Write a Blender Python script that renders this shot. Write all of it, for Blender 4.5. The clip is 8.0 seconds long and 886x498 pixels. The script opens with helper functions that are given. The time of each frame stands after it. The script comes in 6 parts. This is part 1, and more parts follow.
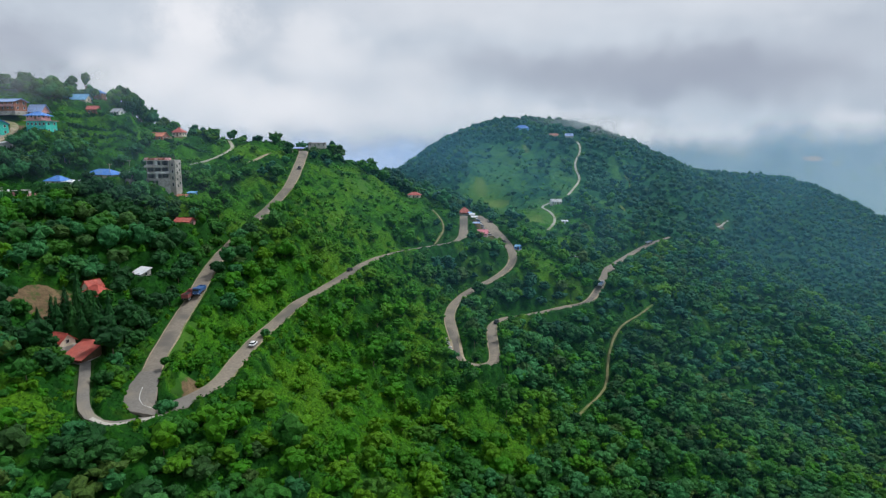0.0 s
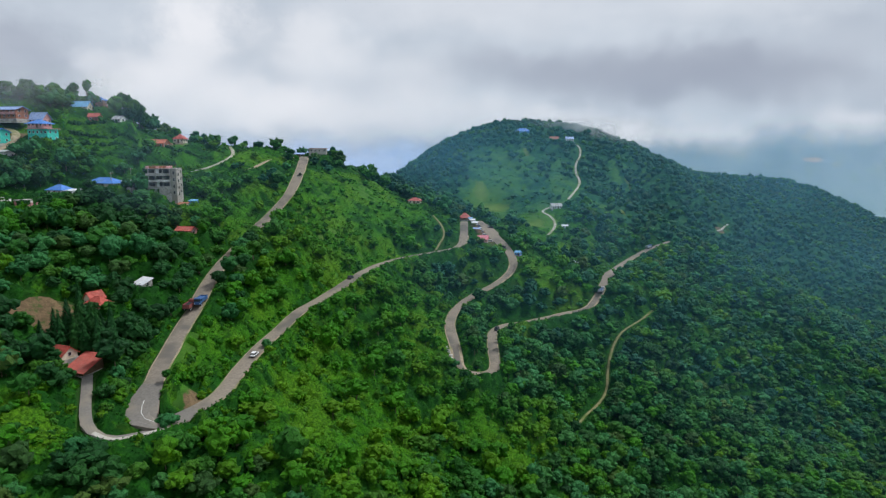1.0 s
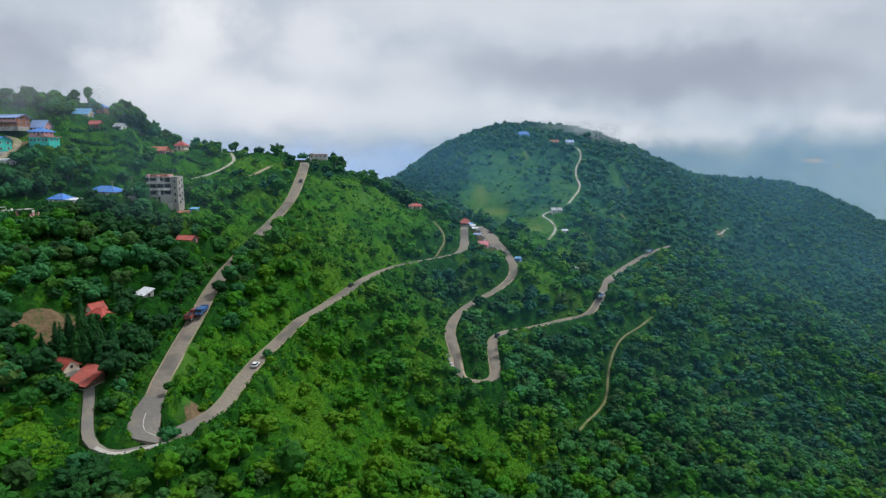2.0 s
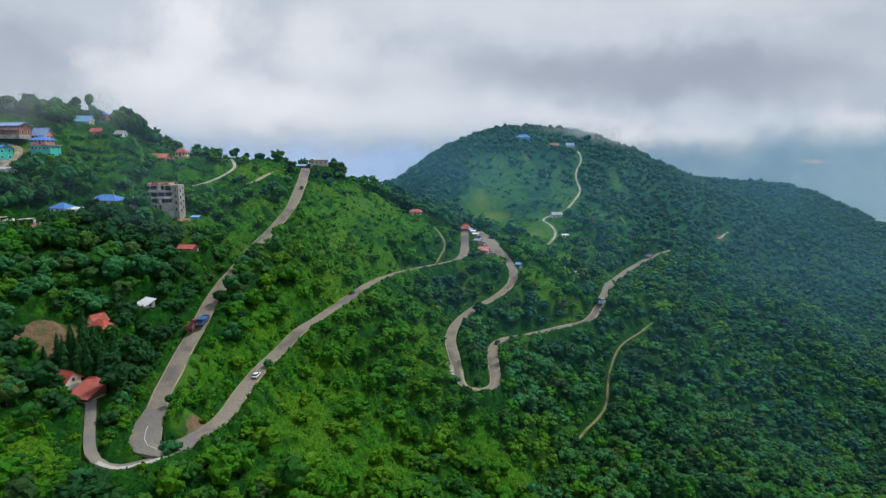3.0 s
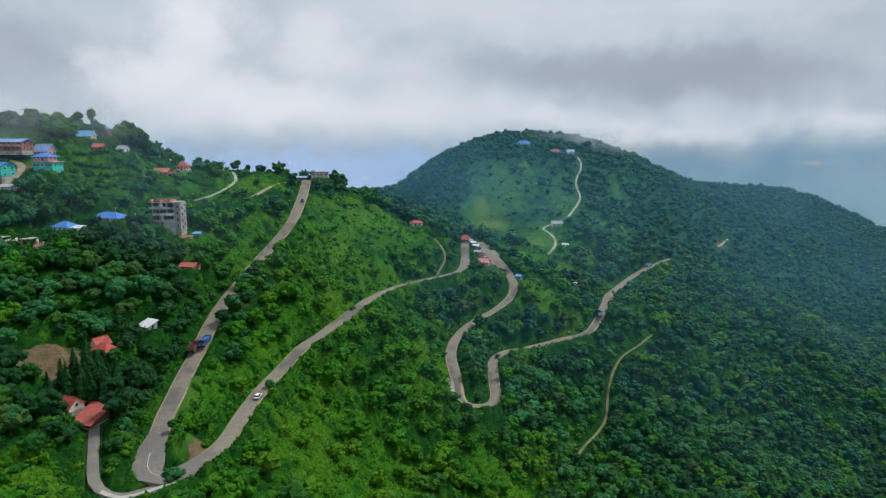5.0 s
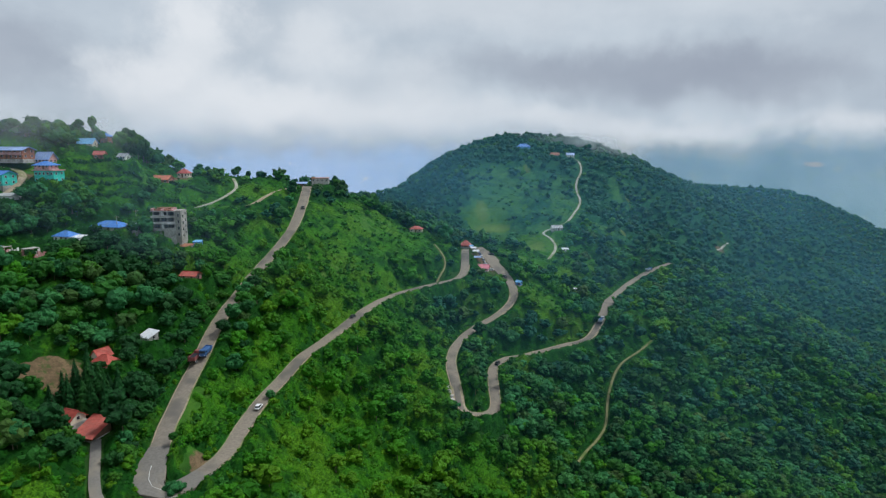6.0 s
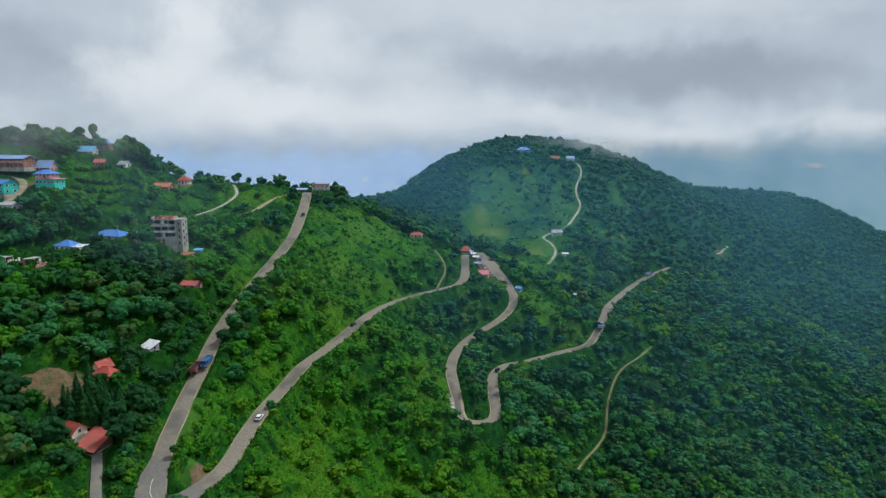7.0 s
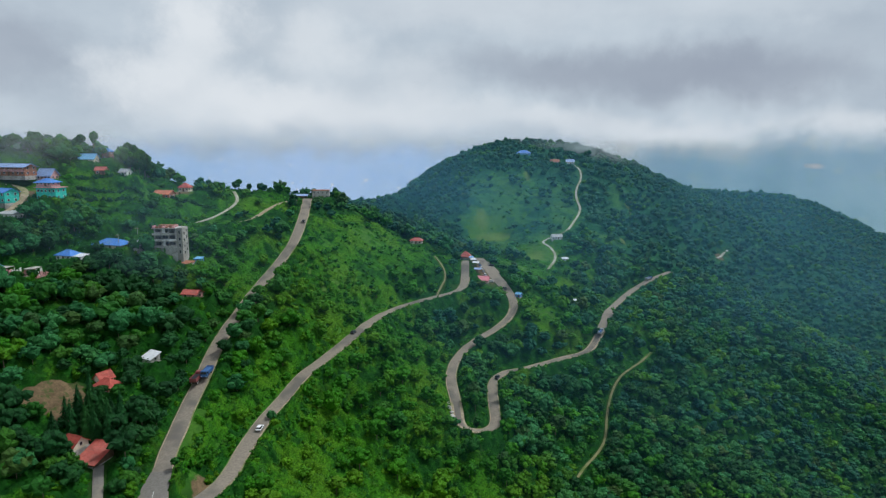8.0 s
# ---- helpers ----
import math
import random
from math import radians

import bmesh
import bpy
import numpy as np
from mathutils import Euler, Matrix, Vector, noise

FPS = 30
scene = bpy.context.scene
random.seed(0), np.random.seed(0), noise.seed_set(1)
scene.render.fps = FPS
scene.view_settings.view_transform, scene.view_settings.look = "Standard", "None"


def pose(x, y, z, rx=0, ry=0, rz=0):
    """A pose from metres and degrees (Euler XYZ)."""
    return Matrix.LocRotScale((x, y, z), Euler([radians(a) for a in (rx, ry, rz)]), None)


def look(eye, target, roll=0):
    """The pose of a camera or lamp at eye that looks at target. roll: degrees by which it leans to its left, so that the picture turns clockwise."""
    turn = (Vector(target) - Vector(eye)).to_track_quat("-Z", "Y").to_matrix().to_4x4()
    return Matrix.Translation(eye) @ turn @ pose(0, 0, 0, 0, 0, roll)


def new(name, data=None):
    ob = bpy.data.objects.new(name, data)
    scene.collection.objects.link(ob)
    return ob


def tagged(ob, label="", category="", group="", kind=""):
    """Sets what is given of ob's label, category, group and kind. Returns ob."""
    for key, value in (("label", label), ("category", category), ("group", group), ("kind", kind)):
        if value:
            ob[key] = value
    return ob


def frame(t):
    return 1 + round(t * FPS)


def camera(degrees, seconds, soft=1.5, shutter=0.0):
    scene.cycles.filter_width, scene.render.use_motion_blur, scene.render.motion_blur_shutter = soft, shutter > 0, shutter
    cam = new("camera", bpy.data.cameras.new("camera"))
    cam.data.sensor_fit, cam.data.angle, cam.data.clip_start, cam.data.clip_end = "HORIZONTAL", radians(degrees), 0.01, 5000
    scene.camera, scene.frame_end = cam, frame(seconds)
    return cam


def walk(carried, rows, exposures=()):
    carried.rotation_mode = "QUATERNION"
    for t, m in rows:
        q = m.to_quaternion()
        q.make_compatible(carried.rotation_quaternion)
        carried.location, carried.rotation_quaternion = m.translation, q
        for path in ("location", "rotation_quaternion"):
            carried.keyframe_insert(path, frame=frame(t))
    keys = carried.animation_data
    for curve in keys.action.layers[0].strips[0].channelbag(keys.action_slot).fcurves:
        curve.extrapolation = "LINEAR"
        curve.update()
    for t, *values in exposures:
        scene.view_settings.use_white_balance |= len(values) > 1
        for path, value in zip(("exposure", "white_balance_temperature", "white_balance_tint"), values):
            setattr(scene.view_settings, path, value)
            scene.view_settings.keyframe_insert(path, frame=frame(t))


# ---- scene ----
cam = camera(70.0, 8.0, soft=1.25)
METRES, EYE, TILT, LEAN, TURN = 32.0, 0.0, -9.5, 0.0, 0.0
ROWS = [
    (0.0, -0.0000, 0.0000, 0.0000, 0.000, -0.000, -0.000),
    (0.5, -0.0031, -0.0096, 0.0615, 0.007, -0.013, -0.025),
    (1.0, -0.0059, -0.0193, 0.1231, 0.013, -0.026, -0.047),
    (1.5, -0.0084, -0.0291, 0.1848, 0.020, -0.038, -0.068),
    (2.0, -0.0106, -0.0390, 0.2467, 0.026, -0.049, -0.087),
    (2.5, -0.0125, -0.0490, 0.3088, 0.033, -0.060, -0.104),
    (3.0, -0.0141, -0.0592, 0.3709, 0.040, -0.070, -0.119),
    (3.5, -0.0153, -0.0695, 0.4332, 0.047, -0.080, -0.132),
    (4.0, -0.0163, -0.0799, 0.4956, 0.053, -0.088, -0.143),
    (4.5, -0.0169, -0.0904, 0.5582, 0.060, -0.097, -0.152),
    (5.0, -0.0172, -0.1010, 0.6209, 0.067, -0.104, -0.160),
    (5.5, -0.0172, -0.1118, 0.6838, 0.074, -0.111, -0.165),
    (6.0, -0.0169, -0.1227, 0.7467, 0.081, -0.117, -0.169),
    (6.5, -0.0163, -0.1337, 0.8098, 0.088, -0.122, -0.170),
    (7.0, -0.0154, -0.1448, 0.8731, 0.095, -0.127, -0.170),
    (7.5, -0.0141, -0.1560, 0.9365, 0.102, -0.131, -0.168),
    (8.0, -0.0126, -0.1674, 1.0000, 0.110, -0.135, -0.164),
]
walk(cam, [(t, pose(0, 0, EYE, TILT, LEAN, TURN) @ pose(METRES * x, METRES * y, METRES * z, 90 + pitch, roll, yaw)) for t, x, y, z, yaw, pitch, roll in ROWS],
     exposures=[(0.0, -0.01, 6480, 10), (4.0, -0.08, 6430, 9), (8.0, -0.16, 6320, 6)])

# ---- world, sun ----
SUN_ELEVATION, SUN_AZIMUTH = 56.0, 62.0   # degrees; azimuth from +y towards +x


def sun_vector():
    e, a = radians(SUN_ELEVATION), radians(SUN_AZIMUTH)
    return Vector((math.cos(e) * math.sin(a), math.cos(e) * math.cos(a), math.sin(e)))


class Nodes:
    """Short hand for building a node tree."""

    def __init__(self, tree):
        self.tree = tree
        tree.nodes.clear()

    def add(self, kind, settings=None, **values):
        n = self.tree.nodes.new(kind)
        for k, v in (settings or {}).items():
            setattr(n, k, v)
        for k, v in values.items():
            self.put(n, k.replace("_", " "), v)
        return n

    def put(self, n, key, v):
        slot = n.inputs[int(key[1:])] if key[0] == "i" and key[1:].isdigit() else n.inputs[key]
        if isinstance(v, bpy.types.NodeSocket):
            self.tree.links.new(v, slot)
        else:
            slot.default_value = v

    def math(self, op, a, b=0.0, c=0.0, clamp=False):
        n = self.add("ShaderNodeMath", {"operation": op, "use_clamp": clamp}, i0=a, i1=b, i2=c)
        return n.outputs[0]

    def vmath(self, op, a, b=(0, 0, 0)):
        n = self.add("ShaderNodeVectorMath", {"operation": op}, i0=a, i1=b)
        return n.outputs["Value"] if op in ("DOT_PRODUCT", "DISTANCE", "LENGTH") else n.outputs[0]

    def ramp(self, v, lo, hi, a=0.0, b=1.0):
        n = self.add("ShaderNodeMapRange", {"interpolation_type": "SMOOTHSTEP"}, Value=v)
        for k, x in zip(("From Min", "From Max", "To Min", "To Max"), (lo, hi, a, b)):
            self.put(n, k, x)
        return n.outputs[0]

    def noise(self, v, scale, detail=4.0, rough=0.55):
        n = self.add("ShaderNodeTexNoise", None, Vector=v, Scale=scale, Detail=detail, Roughness=rough)
        return n.outputs[0]

    def mix(self, f, a, b, mode="MIX"):
        n = self.add("ShaderNodeMix", {"data_type": "RGBA", "blend_type": mode})
        for k, v in ((0, f), (6, a), (7, b)):
            if isinstance(v, bpy.types.NodeSocket):
                self.tree.links.new(v, n.inputs[k])
            else:
                n.inputs[k].default_value = v if k == 0 else (*v, 1.0)[:4]
        return n.outputs[2]


def make_world():
    world = bpy.data.worlds.new("overcast_sky")
    world.use_nodes = True
    g = Nodes(world.node_tree)
    sky = g.add("ShaderNodeTexSky", {"sky_type": "NISHITA", "sun_disc": False, "sun_elevation": radians(SUN_ELEVATION), "sun_rotation": radians(SUN_AZIMUTH)})
    blue = g.mix(1.0, sky.outputs[0], (0.10, 0.10, 0.10), "MULTIPLY")
    way = g.add("ShaderNodeTexCoord").outputs["Generated"]
    up = g.add("ShaderNodeSeparateXYZ", None, i0=way).outputs[2]
    # bearing and height over the horizon, in degrees, shaken by the billows of the cloud
    sep = g.add("ShaderNodeSeparateXYZ", None, i0=way)
    az = g.math("MULTIPLY", g.math("ARCTAN2", sep.outputs[0], sep.outputs[1]), 57.296)
    el = g.math("MULTIPLY", g.math("ARCSINE", up), 57.296)
    billow = g.add("ShaderNodeTexNoise", None, Vector=way, Scale=9.0, Detail=7.0, Roughness=0.6).outputs["Color"]
    bs = g.add("ShaderNodeSeparateXYZ", None, i0=g.vmath("SUBTRACT", billow, (0.5, 0.5, 0.5)))
    az = g.math("ADD", az, g.math("MULTIPLY", bs.outputs[0], 11.0))
    el = g.math("ADD", el, g.math("MULTIPLY", bs.outputs[1], 6.0))
    soft = g.noise(g.vmath("MULTIPLY", way, (1, 1, 2.6)), 5.0, 5.0, 0.5)
    puff = g.noise(way, 8.0, 6.0, 0.6)

    def patch(a, e, ra, re):
        da, de = g.math("DIVIDE", g.math("SUBTRACT", az, a), ra), g.math("DIVIDE", g.math("SUBTRACT", el, e), re)
        return g.ramp(g.math("SQRT", g.math("ADD", g.math("MULTIPLY", da, da), g.math("MULTIPLY", de, de))), 1.0, 0.15)

    light = g.math("ADD", g.math("MULTIPLY", g.ramp(soft, 0.3, 0.7), 0.6), g.math("MULTIPLY", g.ramp(puff, 0.25, 0.75), 0.4))
    col = g.mix(light, (0.495, 0.56, 0.650), (0.645, 0.705, 0.785))
    # the heavy grey bellies of the cloud and the brighter towers between them
    for a, e, ra, re, gain in GREY:
        col = g.mix(g.math("MULTIPLY", patch(a, e, ra, re), gain), col, (0.335, 0.37, 0.46))
    for a, e, ra, re, gain in BRIGHT:
        col = g.mix(g.math("MULTIPLY", patch(a, e, ra, re), gain), col, (0.86, 0.875, 0.92))
    # thin cloud near the horizon lets the blue through
    low = g.math("MULTIPLY", g.ramp(up, 0.012, -0.02), g.ramp(puff, 0.35, 0.65))
    col = g.mix(g.math("MULTIPLY", low, 0.55), col, blue)
    back = g.add("ShaderNodeBackground", None, Color=col, Strength=SKY)
    out = g.add("ShaderNodeOutputWorld", None, Surface=back.outputs[0])
    scene.world = world


SKY = 1.0
# bearing, height, half width, half height in degrees, strength
BRIGHT = [(-20.5, 9.0, 5.5, 5.0, 0.9), (-24.0, 5.2, 6.5, 3.6, 0.85), (-17.0, 2.8, 10.0, 3.6, 0.85), (-9.5, 2.6, 11.0, 3.4, 0.7), (-11.0, 8.0, 7.0, 4.4, 0.6), (0.0, 2.6, 10.0, 2.2, 0.5), (9.5, 1.8, 8.0, 2.0, 0.6), (19.5, 0.8, 11.0, 2.0, 0.75), (31.0, 1.2, 10.0, 2.2, 0.6), (2.0, 11.5, 18.0, 3.4, 0.35), (-3.0, 5.0, 6.0, 3.4, 0.35), (24.0, 11.0, 14.0, 2.6, 0.2)]
GREY = [(18.5, 5.8, 19.0, 3.4, 0.7), (26.0, 5.2, 14.0, 3.0, 0.4), (7.0, 6.4, 10.0, 2.4, 0.35), (-34.0, 6.6, 9.0, 4.5, 0.55), (32.0, 8.5, 10.0, 2.5, 0.2)]
make_world()
sun = new("sun", bpy.data.lights.new("sun", "SUN"))
sun.data.energy, sun.data.angle, sun.data.color = 2.9, radians(14), (1.0, 0.985, 0.95)
sun.matrix_world = look(sun_vector() * 800, (0, 0, 0))

# ---- materials ----
def surface(name, build, rough=0.9, spec=0.2):
    """A node material; build(g, place) gives its colour socket and, if any, a height socket for relief and a roughness."""
    m = bpy.data.materials.new(name)
    m.use_nodes = True
    g = Nodes(m.node_tree)
    place = g.add("ShaderNodeNewGeometry").outputs["Position"]
    col, height, depth = build(g, place)
    b = g.add("ShaderNodeBsdfPrincipled", None, Roughness=rough)
    b.inputs["Specular IOR Level"].default_value = spec
    g.put(b, "Base Color", col)
    if height is not None:
        g.put(b, "Normal", g.add("ShaderNodeBump", None, Height=height, Distance=depth, Strength=1.0).outputs[0])
    g.add("ShaderNodeOutputMaterial", None, Surface=b.outputs[0])
    return m


def foliage(name, dark, light, warm):
    """Leaves: hue drifts from plant to plant and from tuft to tuft; thin leaves let some light through."""
    m = bpy.data.materials.new(name)
    m.use_nodes = True
    g = Nodes(m.node_tree)
    geo = g.add("ShaderNodeNewGeometry")
    place, tuft = geo.outputs["Position"], geo.outputs["Random Per Island"]
    wide = g.noise(place, 0.018, 3.0)
    # each plant has a shade of its own: stored on joined plants, drawn by chance for those that stand singly
    shade = g.add("ShaderNodeAttribute", {"attribute_name": "shade"}).outputs["Fac"]
    joined = g.math("GREATER_THAN", shade, 0.5)
    own = g.add("ShaderNodeObjectInfo").outputs["Random"]
    plant = g.math("ADD", g.math("MULTIPLY", joined, g.math("SUBTRACT", shade, 1.0)), g.math("MULTIPLY", g.math("SUBTRACT", 1.0, joined), own))
    leaf = g.ramp(g.noise(place, 0.9, 3.0, 0.7), 0.25, 0.75)
    f = g.math("ADD", g.math("MULTIPLY", plant, 0.5), g.math("MULTIPLY", g.math("ADD", tuft, leaf), 0.25))
    col = g.mix(f, dark, light)
    col = g.mix(g.math("MULTIPLY", g.ramp(g.math("ADD", wide, g.math("MULTIPLY", g.math("SUBTRACT", g.math("FRACT", g.math("MULTIPLY", plant, 7.3)), 0.5), 0.28)), 0.44, 0.7), 0.5), col, warm)
    # shade in the gaps between leaf clusters, painted into the colour
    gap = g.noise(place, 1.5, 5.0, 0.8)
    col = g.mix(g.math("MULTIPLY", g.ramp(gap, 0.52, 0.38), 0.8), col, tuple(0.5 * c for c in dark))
    d = g.add("ShaderNodeBsdfPrincipled", None, Roughness=0.62)
    d.inputs["Specular IOR Level"].default_value = 0.2
    g.put(d, "Base Color", col)
    g.put(d, "Normal", g.add("ShaderNodeBump", None, Height=g.math("ADD", g.noise(place, 1.1, 4.0, 0.75), gap), Distance=0.5, Strength=1.0).outputs[0])
    t = g.add("ShaderNodeBsdfTranslucent", None, Color=g.mix(0.5, col, warm))
    mx = g.add("ShaderNodeMixShader", None, i0=0.22, i1=d.outputs[0], i2=t.outputs[0])
    g.add("ShaderNodeOutputMaterial", None, Surface=mx.outputs[0])
    return m


def two_tone(a, b, fine, coarse=0.05, relief=0.02, c=None):
    def build(g, p):
        n, w = g.noise(p, fine, 6.0, 0.65), g.noise(p, coarse, 3.0)
        col = g.mix(g.ramp(n, 0.3, 0.7), a, b)
        if c:
            col = g.mix(g.ramp(w, 0.48, 0.66), col, c)
        return col, n, relief
    return build


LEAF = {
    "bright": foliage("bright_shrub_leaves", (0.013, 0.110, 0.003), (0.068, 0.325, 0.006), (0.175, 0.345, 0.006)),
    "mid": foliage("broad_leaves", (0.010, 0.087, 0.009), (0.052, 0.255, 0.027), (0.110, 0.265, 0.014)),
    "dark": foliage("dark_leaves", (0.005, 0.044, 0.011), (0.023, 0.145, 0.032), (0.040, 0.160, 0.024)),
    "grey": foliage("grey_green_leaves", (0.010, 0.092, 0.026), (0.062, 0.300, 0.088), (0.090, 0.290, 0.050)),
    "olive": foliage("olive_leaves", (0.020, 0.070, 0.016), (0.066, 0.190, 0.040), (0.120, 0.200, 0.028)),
    # hill leaves are blued: distance haze put into the base colour
    "hill": foliage("haze_blued_leaves", (0.004, 0.062, 0.038), (0.023, 0.160, 0.080), (0.042, 0.185, 0.056)),
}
BARK = surface("bark", two_tone((0.10, 0.075, 0.05), (0.22, 0.18, 0.13), 3.0, 0.5, 0.05))
ASPHALT = surface("worn_road", two_tone((0.186, 0.160, 0.130), (0.275, 0.235, 0.190), 1.2, 0.06, 0.01, (0.132, 0.121, 0.107)), 0.85)
TAR = surface("dark_tar", two_tone((0.140, 0.130, 0.119), (0.192, 0.178, 0.160), 1.5, 0.09, 0.01, (0.222, 0.196, 0.158)), 0.8)
CONCRETE = surface("pale_concrete", two_tone((0.33, 0.315, 0.28), (0.46, 0.435, 0.39), 1.0, 0.1, 0.01, (0.26, 0.245, 0.215)))
DIRT = surface("dirt_track", two_tone((0.27, 0.21, 0.14), (0.42, 0.35, 0.25), 0.8, 0.08, 0.05, (0.17, 0.19, 0.08)))
PALE_TRACK = surface("pale_gravel_track", two_tone((0.33, 0.31, 0.25), (0.46, 0.44, 0.37), 0.8, 0.06, 0.05, (0.24, 0.25, 0.15)))
GRASSY_TRACK = surface("grassy_track", two_tone((0.15, 0.155, 0.06), (0.25, 0.225, 0.12), 0.6, 0.07, 0.05, (0.10, 0.145, 0.035)))


def ground_colour(g, p):
    """Rough grass; darker green under the woods; bare earth in a few scraped patches."""
    n, f = g.noise(p, 0.02, 5.0, 0.6), g.noise(p, 0.3, 8.0, 0.8)
    col = g.mix(g.ramp(f, 0.3, 0.72), (0.024, 0.090, 0.012), (0.062, 0.180, 0.020))
    col = g.mix(g.math("MULTIPLY", g.ramp(n, 0.5, 0.7), 0.6), col, (0.100, 0.175, 0.032))
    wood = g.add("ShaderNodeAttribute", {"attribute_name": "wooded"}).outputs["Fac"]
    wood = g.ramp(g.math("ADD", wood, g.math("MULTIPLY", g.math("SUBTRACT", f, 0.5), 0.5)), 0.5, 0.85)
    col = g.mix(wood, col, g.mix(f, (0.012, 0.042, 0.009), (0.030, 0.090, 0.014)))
    earth = g.mix(g.ramp(f, 0.3, 0.7), (0.085, 0.060, 0.035), (0.21, 0.145, 0.085))
    earth = g.mix(g.math("MULTIPLY", g.ramp(g.noise(p, 0.4, 5.0, 0.7), 0.5, 0.62), 0.8), earth, (0.05, 0.085, 0.022))
    rag = g.math("MULTIPLY", g.math("SUBTRACT", g.noise(p, 0.12, 6.0, 0.75), 0.5), 2.2)
    for x, y, rx, ry in DRY:
        d = g.vmath("LENGTH", g.vmath("MULTIPLY", g.vmath("SUBTRACT", p, (x, y, 0)), (1 / rx, 1 / ry, 0)))
        col = g.mix(g.math("MULTIPLY", g.ramp(g.math("ADD", d, rag), 1.2, 0.4), 0.55), col, (0.17, 0.21, 0.050))
    for x, y, rx, ry, much in LAWN:
        d = g.vmath("LENGTH", g.vmath("MULTIPLY", g.vmath("SUBTRACT", p, (x, y, 0)), (1 / rx, 1 / ry, 0)))
        col = g.mix(g.math("MULTIPLY", g.ramp(g.math("ADD", d, g.math("MULTIPLY", rag, 0.8)), 1.3, 0.4), 0.9 * much), col, g.mix(g.ramp(f, 0.3, 0.7), (0.034, 0.108, 0.014), (0.088, 0.170, 0.022)))
    for x, y, rx, ry in BARE:
        d = g.vmath("LENGTH", g.vmath("MULTIPLY", g.vmath("SUBTRACT", p, (x, y, 0)), (1 / rx, 1 / ry, 0)))
        col = g.mix(g.ramp(g.math("ADD", d, rag), 1.05, 0.75), col, earth)
    return col, f, 0.6


BARE = [(-121, 190.5, 10, 9), (-126.5, 184.5, 6, 5), (282, 640, 5, 6), (29, 434, 9, 22), (-150, 360, 7, 4), (-201, 300, 4, 10), (-74, 177, 3, 5), (-167, 248, 7, 4)]
# mown or grazed grass with no scrub on it
LAWN = [(-84, 200, 3.5, 28, 0.45), (36, 603, 30, 28, 0.45), (80, 535, 22, 38, 0.5), (55, 480, 20, 30, 0.45), (-120, 372, 6, 14, 0.3), (-50, 395, 14, 24, 0.4), (70, 396, 14, 12, 0.35)]
DRY = [(46, 588, 19, 10), (36, 618, 7, 18), (78, 529, 8, 13), (203, 690, 4, 22), (183, 634, 4, 26), (168, 596, 3.5, 18), (95, 735, 3, 16), (20, 690, 5, 26), (-200, 296, 4, 3)]
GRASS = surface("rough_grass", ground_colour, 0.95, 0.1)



def scrub(name, dark, mid, young, sun):
    """Undergrowth: hue follows the stand's age, broken up from bush to bush; gaps between leaves are painted dark."""
    m = bpy.data.materials.new(name)
    m.use_nodes = True
    g = Nodes(m.node_tree)
    place = g.add("ShaderNodeNewGeometry").outputs["Position"]
    age = g.add("ShaderNodeAttribute", {"attribute_name": "young"}).outputs["Fac"]
    fine, bush, wide = g.noise(place, 1.3, 4.0, 0.75), g.noise(place, 0.28, 3.0, 0.6), g.noise(place, 0.03, 4.0, 0.6)
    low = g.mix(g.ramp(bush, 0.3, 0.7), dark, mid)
    f = g.math("ADD", g.math("MULTIPLY", age, 0.9), g.math("MULTIPLY", g.math("SUBTRACT", g.math("ADD", bush, wide), 1.0), 1.3), clamp=True)
    col = g.mix(g.ramp(f, 0.15, 0.85), low, young)
    col = g.mix(g.math("MULTIPLY", g.ramp(g.math("ADD", wide, g.math("MULTIPLY", age, 0.12)), 0.55, 0.75), 0.5), col, sun)
    # dark specks imitate the shade between leaves by colour
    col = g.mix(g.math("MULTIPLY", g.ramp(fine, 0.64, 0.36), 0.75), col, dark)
    d = g.add("ShaderNodeBsdfPrincipled", None, Roughness=0.8)
    d.inputs["Specular IOR Level"].default_value = 0.1
    g.put(d, "Base Color", col)
    g.put(d, "Normal", g.add("ShaderNodeBump", None, Height=fine, Distance=0.5, Strength=0.9).outputs[0])
    t = g.add("ShaderNodeBsdfTranslucent", None, Color=col)
    mx = g.add("ShaderNodeMixShader", None, i0=0.15, i1=d.outputs[0], i2=t.outputs[0])
    g.add("ShaderNodeOutputMaterial", None, Surface=mx.outputs[0])
    return m


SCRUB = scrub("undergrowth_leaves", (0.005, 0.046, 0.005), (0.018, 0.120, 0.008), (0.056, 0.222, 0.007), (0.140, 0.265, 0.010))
# far scrub is bluer and paler, with distance haze in its colour
SCRUB_FAR = scrub("haze_blued_scrub", (0.009, 0.072, 0.030), (0.022, 0.125, 0.042), (0.062, 0.195, 0.034), (0.092, 0.200, 0.038))

